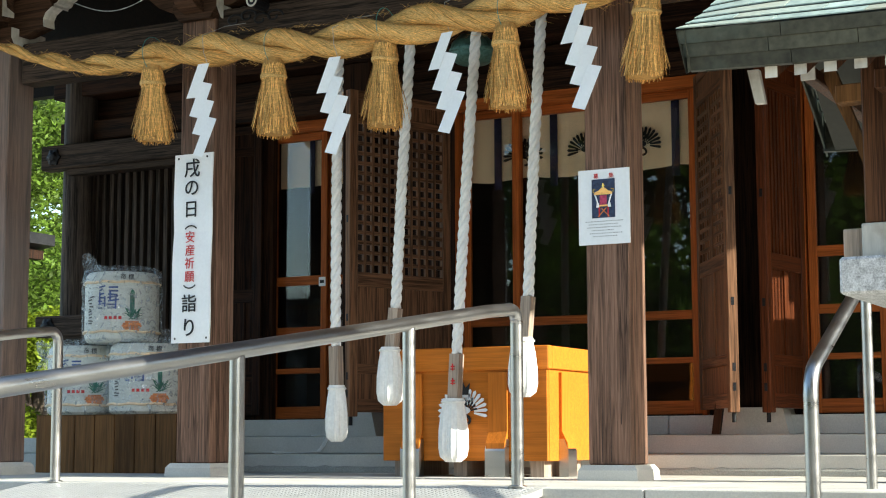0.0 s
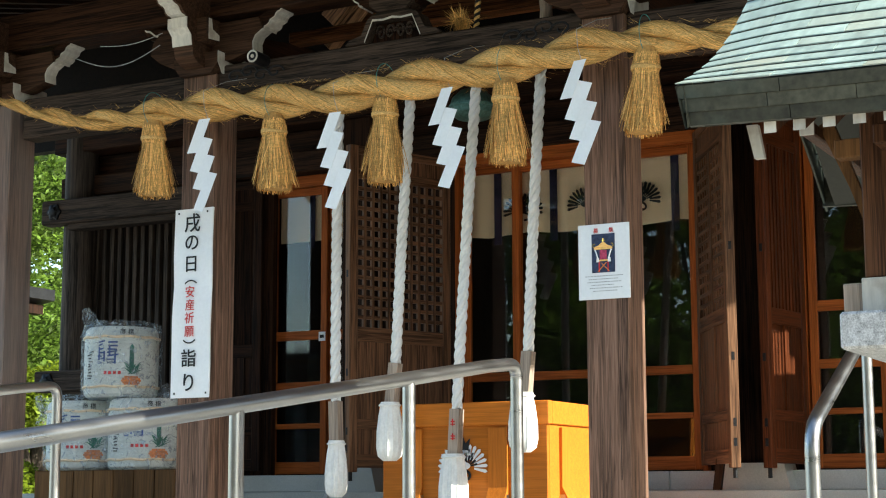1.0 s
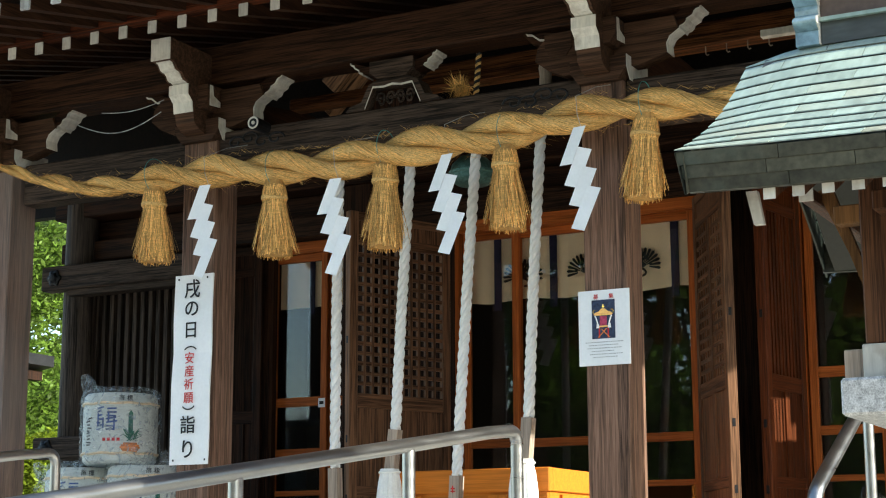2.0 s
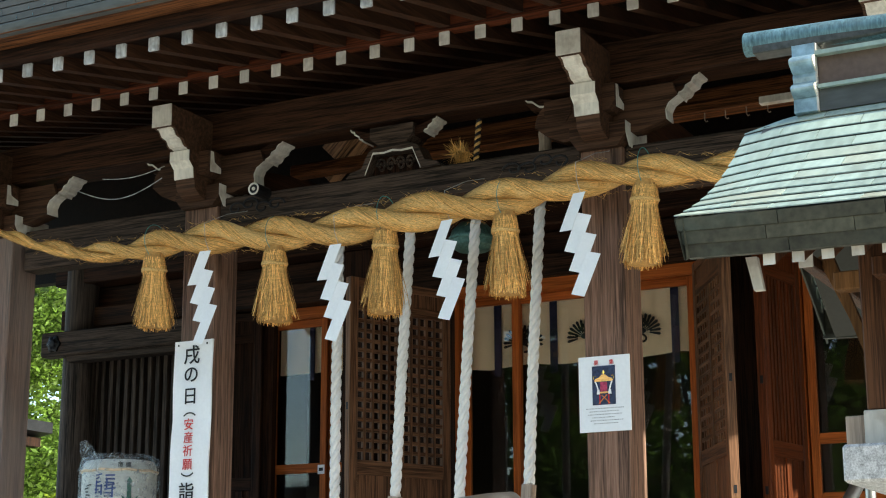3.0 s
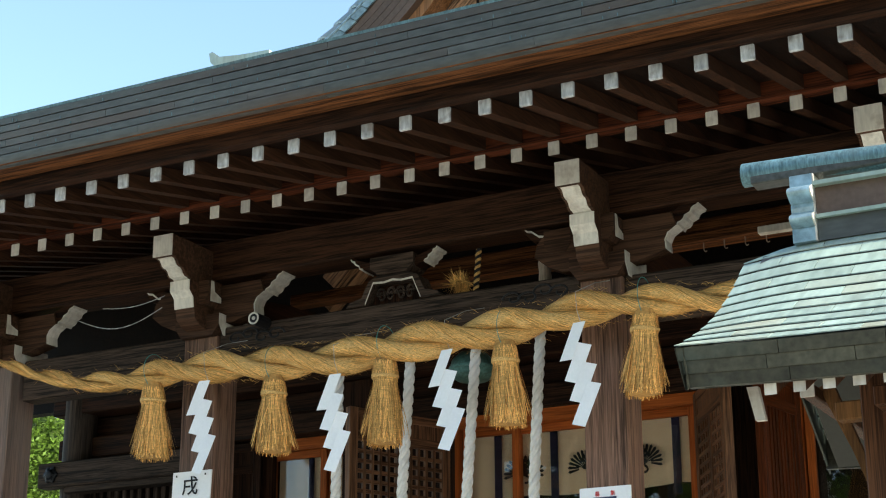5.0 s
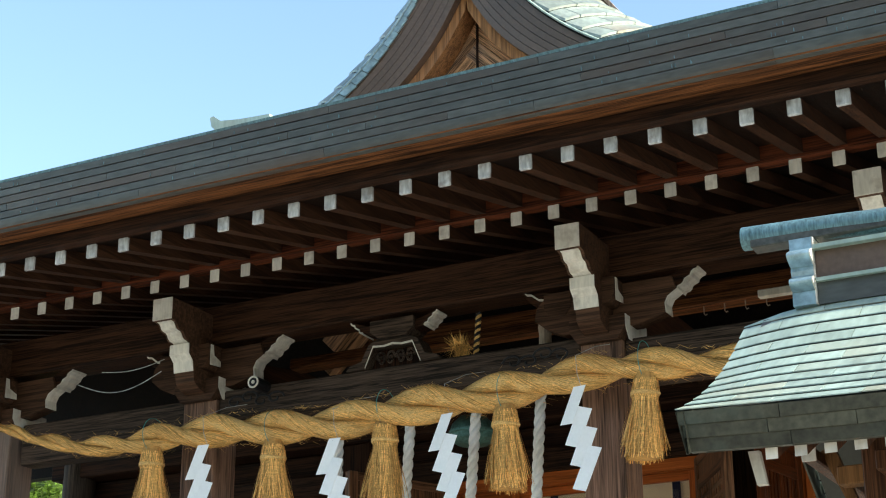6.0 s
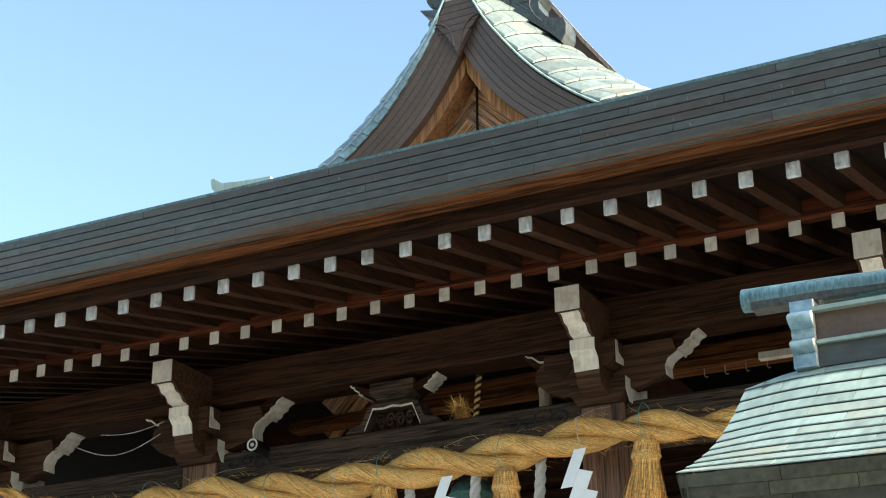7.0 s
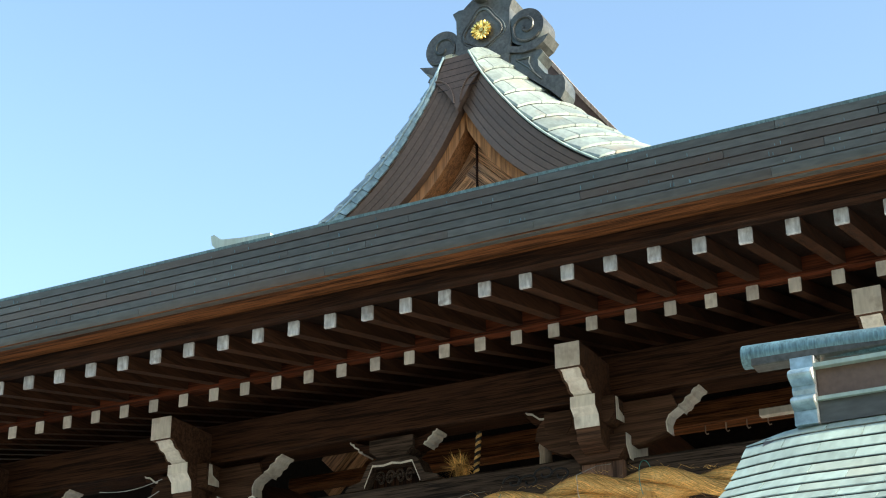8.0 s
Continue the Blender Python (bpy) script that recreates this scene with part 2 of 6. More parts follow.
def prism(bm, pts, plane, d0, d1):
    """A flat outline pushed from d0 to d1. plane 'xz' runs along y, 'yz' along x, 'xy' along z."""
    def put(a, b, d):
        return {"xz": (a, d, b), "yz": (d, a, b), "xy": (a, b, d)}[plane]
    lo = [bm.verts.new(put(a, b, d0)) for a, b in pts]
    hi = [bm.verts.new(put(a, b, d1)) for a, b in pts]
    n = len(pts)
    bm.faces.new(lo)
    bm.faces.new(hi[::-1])
    for i in range(n):
        bm.faces.new((lo[i], lo[(i + 1) % n], hi[(i + 1) % n], hi[i]))
    return bm


def prismed(*a):
    return prism(bmesh.new(), *a)


def tube(bm, pts, r, n=10, radii=None):
    pts = [Vector(p) for p in pts]
    rings, up = [], None
    for i, p in enumerate(pts):
        d = (pts[min(i + 1, len(pts) - 1)] - pts[max(i - 1, 0)]).normalized()
        if up is None:
            up = d.orthogonal().normalized()
        up = (up - d * up.dot(d)).normalized()
        side = d.cross(up)
        rr = radii[i] if radii else r
        rings.append([bm.verts.new(p + (up * math.cos(a) + side * math.sin(a)) * rr) for a in [2 * math.pi * k / n for k in range(n)]])
    for a, b in zip(rings, rings[1:]):
        for k in range(n):
            bm.faces.new((a[k], a[(k + 1) % n], b[(k + 1) % n], b[k]))
    bm.faces.new(rings[0][::-1])
    bm.faces.new(rings[-1])
    return bm


def tubed(*a, **k):
    return tube(bmesh.new(), *a, **k)


def lathe(bm, prof, n=16, cx=0.0, cy=0.0):
    rings = [[bm.verts.new((cx + r * math.cos(2 * math.pi * k / n), cy + r * math.sin(2 * math.pi * k / n), z)) for k in range(n)] for r, z in prof]
    for a, b in zip(rings, rings[1:]):
        for k in range(n):
            bm.faces.new((a[k], a[(k + 1) % n], b[(k + 1) % n], b[k]))
    bm.faces.new(rings[0][::-1])
    bm.faces.new(rings[-1])
    return bm


def arc_path(p0, corner, p1, r, steps=6):
    """Points from p0 to p1 by way of a rounded corner."""
    c, a, b = Vector(corner), Vector(p0), Vector(p1)
    u, v = (a - c).normalized(), (b - c).normalized()
    pts = [a]
    for i in range(steps + 1):
        t = i / steps
        pts.append((c + u * r) * (1 - t) ** 2 + c * 2 * t * (1 - t) + (c + v * r) * t ** 2)
    return pts + [b]


def lerp(a, b, t):
    return a + (b - a) * t


BASE = (0, 0, H)

# ---- ground, platform, steps ----
tagged(part("ground", boxed(-90, 90, -90, 110, -0.3, 0.0), "gravel"), "pale beaten earth and gravel forecourt", "ground", kind="structure")
platform = thing("platform", BASE, "pale stone platform of the shrine porch", "platform", kind="structure")
part("platform_core", boxed(-9.6, 3.0, 6.93, 11.2, -H + 0.002, FLOOR - 0.06), "concrete", platform)
steps = thing("steps", BASE, "three low pale stone steps below the hall doors", "steps", kind="structure")
for y0, z0, z1 in ((9.55, FLOOR, -0.092), (9.90, -0.092, 0.03), (10.24, 0.03, 0.157)):
    x = -8.2 - (y0 * 7) % 1.1
    while x < 2.0:
        w = 2.35
        part("stone_step", boxed(x, x + w - 0.006, y0, 10.9, z0, z1 - 0.002, bev=0.006), "stone", steps)
        x += w
# lumpy strip added to stand for the stain at the lowest step's foot
bm = bmesh.new()
verts = [[bm.verts.new((-8.2 + 0.06 * i, y, z + (0.012 * noise.noise(Vector((i * 0.7, k * 5.0, 0))) if k else 0.0))) for k, (y, z) in enumerate(((9.53, FLOOR + 0.002), (9.535, FLOOR + 0.03), (9.549, FLOOR + 0.045)))] for i in range(170)]
for a, b in zip(verts, verts[1:]):
    for k in range(2):
        bm.faces.new((a[k], b[k], b[k + 1], a[k + 1]))
part("mortar_fillet", bm, "concrete", steps, "rough grey strip standing for the stain along the lowest step")
for k in range(9):
    part("paving_slab", boxed(-9.6 + 1.4 * k, -9.6 + 1.4 * (k + 1) - 0.006, 6.90, 9.6, FLOOR - 0.06, FLOOR, bev=0.006), "stone", platform)

# ramp of checker plate between the rails
ramp = thing("ramp", BASE, "checker plate ramp rising to the platform", "ramp", kind="structure")
SL = 0.137
part("ramp_plate", prismed([(6.96, FLOOR + 0.004), (6.96, FLOOR - 0.03), (0.0, FLOOR - 0.03 - SL * 6.96), (0.0, FLOOR + 0.004 - SL * 6.96)], "yz", -6.15, -3.10),
     "plate", ramp)

bm = bmesh.new()
for i in range(104):
    for j in range(64):
        x, y = -6.12 + 0.029 * i, 5.85 + 0.017 * j
        z = FLOOR + 0.0045 - SL * (6.96 - y)
        d = 0.009 if (i + j) % 2 else -0.009
        q = ((x - 0.010, y - d * 0.6), (x + 0.003, y - 0.004), (x + 0.010, y + d * 0.6), (x - 0.003, y + 0.004))
        top = bm.verts.new((x, y, z + 0.003))
        vs = [bm.verts.new((a, b, z)) for a, b in q]
        for k in range(4):
            bm.faces.new((vs[k], vs[(k + 1) % 4], top))
tagged(part("tread_pattern", bm, "plate", ramp), kind="stuff")

# ---- front pillars ----
PILLARS = (-7.76, -6.06, -3.29, -1.62)
PY0, PY1 = 8.217, 8.467


def pillar(x):
    t = thing("pillar", (x, 8.342, H + FLOOR), "square weathered brown wooden porch pillar on a stone base", "pillar", "porch pillars")
    bm = bmesh.new()
    lo, mid, hi = [[bm.verts.new((sx * a, sy * a, z)) for sx, sy in ((-1, -1), (1, -1), (1, 1), (-1, 1))] for a, z in ((0.174, 0.0), (0.170, 0.055), (0.150, 0.083))]
    for a, b in ((lo, mid), (mid, hi)):
        for k in range(4):
            bm.faces.new((a[k], a[(k + 1) % 4], b[(k + 1) % 4], b[k]))
    bm.faces.new(lo[::-1])
    bm.faces.new(hi)
    part("base_stone", bm, "stone", t, "pale stone base")
    part("shaft", boxed(-0.125, 0.125, -0.125, 0.125, 0.083, 2.97, bev=0.008), "post", t)
    rnd = random.Random(int(x * 100))
    for k in range(3):
        cx, z0, ln = rnd.uniform(-0.10, 0.10), rnd.choice((0.099, 0.3, 1.4)), rnd.uniform(0.35, 1.0)
        part("drying_crack", prismed([(cx, z0), (cx + 0.0035, z0), (cx + 0.002 + rnd.uniform(-0.006, 0.006), z0 + ln)], "xz", -0.1256, -0.124), "iron", t, "thin dark drying crack")
    return t


for px in PILLARS:
    pillar(px)

# ---- porch beams ----
def beam(name, x0, x1, y0, y1, z0, z1, material, label):
    t = thing(name, ((x0 + x1) / 2, (y0 + y1) / 2, H + z0), label, "beam", kind="structure")
    part("timber", boxed(-(x1 - x0) / 2, (x1 - x0) / 2, -(y1 - y0) / 2, (y1 - y0) / 2, 0, z1 - z0, bev=0.01), material, t)
    return t


beam("porch_beam", -5.93, -3.42, 8.245, 8.44, 2.53, 2.72, "grey_beam", "curved dark porch beam with carved scrolls")
beam("porch_beam", -7.58, -6.19, 8.27, 8.42, 2.42, 2.70, "grey_beam", "dark wooden tie beam between pillars")
beam("porch_beam", -3.165, -1.75, 8.27, 8.42, 2.42, 2.68, "grey_beam", "dark wooden tie beam between pillars")
beam("eave_purlin", -9.6, 1.2, 8.22, 8.46, 3.045, 3.30, "purlin", "long dark eave purlin over the porch")

# ---- rafters and eave ----
S = 0.23107
eave = thing("porch_eave", BASE, "deep double-rafter eave with white painted rafter ends", "eave", kind="structure")


def rafter(y0, z0, y1, slope, w, h):
    z1 = z0 + (y1 - y0) * slope
    return prismed([(y0, z0 - h / 2), (y1, z1 - h / 2), (y1, z1 + h / 2), (y0, z0 + h / 2)], "yz", -w / 2, w / 2)


EX0, EX1 = -10.6, 1.25
for src_name, y0, z0, y1, slope, off in (("lower_rafter", 7.80, 3.33, 10.6, 0.26, 0.0), ("upper_rafter", 6.87, 3.232, 7.80, 0.215, 0.022)):
    first = part(src_name, rafter(y0, z0, y1, slope, 0.066, 0.080), "rafter", eave, at=pose(-7.302 - 9 * S + off, 0, 0))
    worn = src_name == "upper_rafter"
    cap = part("rafter_end", boxed(-0.034, 0.034, y0 - 0.005, y0 + (0.016 if worn else -0.0005), z0 - 0.041, z0 + 0.041, bev=0.004), "worn_white" if worn else "white", first, "white painted rafter end")
    for k in range(1, 44):
        o = again(first, pose(-7.302 + (k - 9) * S + off, 0, 0))
        again(cap, pose(0, 0, 0), o)["label"] = "white painted rafter end"
# soffit boards near black: the shade between the rafters is in their colour
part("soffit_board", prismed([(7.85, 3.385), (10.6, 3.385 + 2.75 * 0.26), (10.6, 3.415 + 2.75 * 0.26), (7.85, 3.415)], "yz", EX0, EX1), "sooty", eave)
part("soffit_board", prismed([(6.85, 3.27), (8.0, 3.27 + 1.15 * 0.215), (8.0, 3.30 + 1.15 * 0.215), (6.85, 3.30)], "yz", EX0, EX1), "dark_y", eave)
# batten's red holds the warm glow of light between the rafters
part("flying_batten", boxed(EX0, EX1, 7.765, 7.86, 3.3715, 3.475), "batten", eave)
part("eave_board", boxed(EX0, EX1, 6.78, 6.86, 3.268, 3.345), "beam", eave)
part("eave_lining", prismed([(6.87, 3.347), (6.87, 3.38), (6.585, 3.38), (6.575, 3.347)], "yz", EX0, EX1), "lining", eave)

# unseen board at the eave end, its lower edge limiting sun on the doors
part("end_board", prismed([(8.3, 3.08), (10.5, 3.08), (10.5, 4.07), (8.3, 3.48)], "yz", EX1 - 0.05, EX1 - 0.002), "beam", eave)

# ---- main roof ----
roof = thing("main_roof", BASE, "dark copper shrine roof with a thick layered eave edge", "roof", kind="structure")
part("roof_slab", prismed([(6.62, 3.385), (13.2, 5.65), (13.2, 5.75), (6.60, 3.615)], "yz", EX0, EX1), "bronze", roof)
part("roof_edge", prismed([(6.52, 3.612), (6.75, 3.672), (6.75, 3.68), (6.515, 3.626)], "yz", EX0, EX1), "verdigris", roof, "thin verdigris drip edge")
CH, BAND = 0.0418, 0.061
part("joint_backing", prismed([(6.592, 3.35), (6.62, 3.35), (6.62, 3.61), (6.548, 3.61)], "yz", EX0, EX1), "iron", roof)
course = band = None
for c in range(-1, 5):
    z0 = 3.345 if c < 0 else 3.345 + BAND + c * CH
    x = EX0 - (c * 0.47) % 1.2
    while x < EX1:
        m = pose(x, 6.575 if c < 0 else 6.562 - 0.0088 * c, z0, random.uniform(-0.3, 0.3))
        if c < 0 and band is None:
            bm = prismed([(0.012, 0.0), (0.05, 0.0), (0.05, BAND - 0.003), (-0.010, BAND - 0.003), (-0.010, BAND - 0.012), (-0.004, 0.022), (0.002, 0.008)], "yz", 0.0, 1.198)
            band = part("copper_strip", bm, "bronze", roof, at=m)
        elif c >= 0 and course is None:
            bm = prismed([(-0.002, 0.0), (0.05, 0.0), (0.05, CH - 0.0035), (-0.006, CH - 0.0035), (-0.007, CH - 0.008)], "yz", 0.0, 1.1975)
            course = part("copper_strip", bm, "bronze", roof, at=m)
        else:
            again(band if c < 0 else course, m)
        x += 1.2
bm, rnd = bmesh.new(), random.Random(8)
for k in range(150):
    c = rnd.randrange(5)
    x, y, z = rnd.uniform(-10.0, 0.6), 6.562 - 0.0088 * c - 0.007, 3.345 + BAND + c * CH + 0.004
    box(bm, x, x + 0.003, y - 0.001, y + 0.004, z, z + rnd.uniform(0.006, 0.020))
tagged(part("solder_marks", bm, "verdigris", roof, "small greenish solder marks"), kind="stuff")

# ---- dormer gable on the roof ----
gable = thing("roof_gable", (-4.70, 9.25, H), "curved shrine gable with brown copper bargeboards and pale green shingles", "gable", kind="structure")
OUT = [(0.10, 6.25), (0.21, 6.02), (0.36, 5.80), (0.575, 5.52), (0.81, 5.30), (1.06, 5.11), (1.40, 4.92), (1.80, 4.78)]
INN = [(0.0, 5.86), (0.10, 5.68), (0.21, 5.50), (0.36, 5.32), (0.56, 5.14), (0.78, 4.98), (1.05, 4.82), (1.35, 4.70)]
BACK = [(0.12, 6.50), (0.37, 6.27), (0.60, 6.00), (0.90, 5.71), (1.18, 5.48), (1.45, 5.30), (1.8, 5.12), (2.2, 5.0)]


def along(curve, t):
    t = max(0.0, min(0.9999, t)) * (len(curve) - 1)
    i = int(t)
    f = t - i
    return lerp(curve[i][0], curve[i + 1][0], f), lerp(curve[i][1], curve[i + 1][1], f)


def smooth_curve(curve, t):
    """A soft reading of the curve."""
    d = 0.06
    pts = [along(curve, t + o) for o in (-d, -d / 2, 0, d / 2, d)] if d < t < 1 - d else [along(curve, t)]
    return sum(p[0] for p in pts) / len(pts), sum(p[1] for p in pts) / len(pts)


for sx in (-1, 1):
    for c in range(6):
        f0, f1 = c / 6, (c + 1) / 6 - 0.012
        bm, steps_n, rows = bmesh.new(), 18, []
        for i in range(steps_n + 1):
            t = i / steps_n
            (ax, az), (bx, bz) = smooth_curve(OUT, t), smooth_curve(INN, t)
            y = 0.010 * c
            p0, p1 = (lerp(ax, bx, f0), lerp(az, bz, f0)), (lerp(ax, bx, f1), lerp(az, bz, f1))
            rows.append([bm.verts.new((sx * p[0], yy, p[1])) for p, yy in ((p0, y - 0.006), (p1, y + 0.004), (p1, 0.2), (p0, 0.2))])
        for a, b in zip(rows, rows[1:]):
            for k in range(4):
                bm.faces.new((a[k], a[(k + 1) % 4], b[(k + 1) % 4], b[k]))
        part("bargeboard_course", bm, "brown_copper", gable)
    # inner wooden bargeboard
    bm, rows = bmesh.new(), []
    for i in range(13):
        ax, az = smooth_curve(INN, i / 12)
        rows.append([bm.verts.new((sx * (max(0, ax + o)), yy, az + dz)) for o, dz, yy in ((0, 0.02, 0.12), (-0.045, -0.06, 0.12), (-0.045, -0.06, 0.30), (0, 0.02, 0.30))])
    for a, b in zip(rows, rows[1:]):
        for k in range(4):
            bm.faces.new((a[k], a[(k + 1) % 4], b[(k + 1) % 4], b[k]))
    part("inner_bargeboard", bm, "gable", gable)
for sx in (-1, 1):
    for k in range(8):
        m = pose(sx * 0.62, 0.32 + random.uniform(0, 0.012), 5.22 - 0.205 * k, 0, sx * 45, 0)
        part("pediment_plank", boxed(-0.95, 0.87 - 0.0, -0.02, 0.02, -0.07, 0.07, bev=0.004) if sx > 0 else boxed(-0.87, 0.95, -0.02, 0.02, -0.07, 0.07, bev=0.004), "gable_x", gable, at=m)
part("centre_batten", boxed(-0.006, 0.006, 0.285, 0.36, 4.8, 5.83), "dark_z", gable)
part("bargeboard_cap", prismed([(-0.105, 6.255), (0.105, 6.255), (0.125, 6.24), (0.19, 6.08), (0.10, 5.98), (0.03, 5.86), (0.0, 5.80), (-0.03, 5.86), (-0.10, 5.98), (-0.19, 6.08), (-0.125, 6.24)], "xz", -0.022, 0.03),
     "brown_copper", gable, "shaped copper pendant at the gable peak")
for sx in (-1, 1):
    pts = [(sx * (0.175 - 0.15 * math.sin(a)), -0.026, 6.08 - 0.22 * (1 - math.cos(a))) for a in [i * 0.5 * math.pi / 8 for i in range(9)]]
    part("pendant_edge", tubed(pts, 0.007, 6), "brown_copper", gable)
for k in range(5):
    part("cap_seam", boxed(-0.13 - 0.008 * k, 0.13 + 0.008 * k, -0.0235, -0.018, 6.205 - 0.055 * k, 6.208 - 0.055 * k), "iron", gable)


def gable_roof(t, v):
    (ax, az), (bx, bz) = smooth_curve(OUT, t), smooth_curve(BACK, t)
    e = math.sin(v * math.pi / 2) ** 0.72
    return Vector((lerp(ax, bx, e) , v * 0.68 - 0.03, lerp(az, bz, e) + 0.012))


ROWS_G, COLS_G = 14, 4
for sx in (-1, 1):
    for r in range(ROWS_G):
        for c in range(COLS_G):
            v0, v1 = c / COLS_G, (c + 1) / COLS_G
            sh = 0.5 / COLS_G if r % 2 else 0
            v0, v1 = max(0.015, v0 - sh), min(1, v1 - sh + (0.5 / COLS_G if c == COLS_G - 1 and r % 2 else 0))
            if v1 - v0 < 0.02:
                continue
            bm = bmesh.new()
            n = 3
            grid = []
            for lift, t in ((0.002, r / ROWS_G), (0.018, (r + 0.93) / ROWS_G)):
                row = []
                for i in range(n + 1):
                    p = gable_roof(t, lerp(v0, v1 - 0.009, i / n))
                    p.z += lift
                    p.x += lift * 0.6
                    p.x *= sx
                    row.append(p)
                grid.append(row)
            top = [[bm.verts.new(p) for p in row] for row in grid]
            bot = [[bm.verts.new(p - Vector((sx * 0.008, 0, 0.018))) for p in row] for row in grid]
            for i in range(n):
                bm.faces.new((top[0][i], top[0][i + 1], top[1][i + 1], top[1][i]))
                bm.faces.new((bot[0][i], bot[1][i], bot[1][i + 1], bot[0][i + 1]))
                bm.faces.new((top[1][i], top[1][i + 1], bot[1][i + 1], bot[1][i]))
            bm.faces.new((top[0][0], top[1][0], bot[1][0], bot[0][0]))
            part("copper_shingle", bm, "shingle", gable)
for sx in (-1, 1):
    bm = bmesh.new()
    grid = [[bm.verts.new((sx * q.x, q.y, q.z - 0.012)) for q in (gable_roof(i / 16, j / 6) for j in range(7))] for i in range(17)]
    for a, b in zip(grid, grid[1:]):
        for j in range(6):
            bm.faces.new((a[j], a[j + 1], b[j + 1], b[j]))
    part("underlay", bm, "iron", gable)
    edge = [gable_roof(i / 30, 0.0) for i in range(31)]
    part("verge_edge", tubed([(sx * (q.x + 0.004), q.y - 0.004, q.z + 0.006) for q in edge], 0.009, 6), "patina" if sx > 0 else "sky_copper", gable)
for i in range(17):
    # plates folded over the shaded verge, the sky's reflection painted as pale blue
    t0, t1 = 0.06 + i * 0.055, 0.06 + (i + 0.96) * 0.055
    bm, q = bmesh.new(), []
    for t, up in ((t0, 0.0), (t1, 0.010)):
        (ax, az), (bx, bz) = smooth_curve(OUT, t), smooth_curve(INN, t)
        f = 0.15 * min(1.0, 0.15 + 1.6 * t)
        q.append((Vector((-ax - 0.008 - 2.2 * up, -0.030 - up, az + 0.008 + up)), Vector((-lerp(ax, bx, f), -0.012 - up, lerp(az, bz, f)))))
    ring = [q[0][0], q[0][1], q[1][1], q[1][0]]
    fr = [bm.verts.new(p) for p in ring]
    bk = [bm.verts.new(p + Vector((0, 0.014, 0))) for p in ring]
    bm.faces.new(fr)
    bm.faces.new(bk[::-1])
    for k in range(4):
        bm.faces.new((fr[k], fr[(k + 1) % 4], bk[(k + 1) % 4], bk[k]))
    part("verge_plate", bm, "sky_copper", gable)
bm = bmesh.new()
prism(bm, [(x, z - 0.03) for x, z in BACK] + [(-x, z - 0.03) for x, z in BACK[::-1]], "xz", 0.62, 3.4)
part("rear_roof", bm, "bronze", gable)
part("rear_ridge_end", prismed([(0.10, 6.45), (0.25, 6.75), (0.76, 6.00), (1.16, 5.44)], "xz", 1.15, 1.25), "brown_copper", gable)
# pale strip that paints the sunlit edge of the rear ridge
part("rear_verge_board", tubed([(0.25, 1.15, 6.76), (0.52, 1.15, 6.35), (0.77, 1.15, 6.00), (1.16, 1.15, 5.46)], 0.020, 4), "grip", gable)

# ---- ridge-end ornament ----
orn = thing("ridge_ornament", (-4.622, 9.52, H + 6.18), "dark patinated copper ridge-end ornament with scrolls and a gilt flower", "ornament")
half = [(0.20, 0.0), (0.235, 0.30), (0.225, 0.46), (0.228, 0.58), (0.258, 0.655), (0.205, 0.675), (0.165, 0.672), (0.135, 0.70), (0.09, 0.735), (0.04, 0.75)]
part("plate", prismed(half + [(-x, z) for x, z in half[::-1]], "xz", 0.0, 0.21), "old_bronze", orn)
lobes = [(0.146 * math.cos(a) * (1 + 0.10 * math.cos(4 * a)), 0.435 + 0.152 * math.sin(a) * (1 + 0.10 * math.cos(4 * a)) - 0.02 * math.cos(2 * a)) for a in [i * 2 * math.pi / 40 for i in range(41)]]
part("raised_frame", tubed([(x, -0.003, z) for x, z in lobes], 0.011, 6), "old_bronze", orn)
part("raised_frame", tubed([(x * 1.16, -0.001, 0.43 + (z - 0.43) * 1.16) for x, z in lobes], 0.006, 6), "old_bronze", orn)
bm = bmesh.new()
for k in range(16):
    a = 2 * math.pi * k / 16
    tube(bm, [(r * math.cos(a), -0.02 - 0.012 * (r > 0.03), 0.425 + r * math.sin(a)) for r in (0.014, 0.045, 0.072, 0.085)], 0.01, 6, radii=[0.006, 0.011, 0.016, 0.008])
lathe_hub = [(0.018 * math.cos(a), -0.036, 0.425 + 0.018 * math.sin(a)) for a in [i * 2 * math.pi / 10 for i in range(10)]]
bm.faces.new([bm.verts.new(p) for p in lathe_hub])
part("gilt_flower", bm, "gold", orn, "gilt chrysanthemum flower", smooth=True)
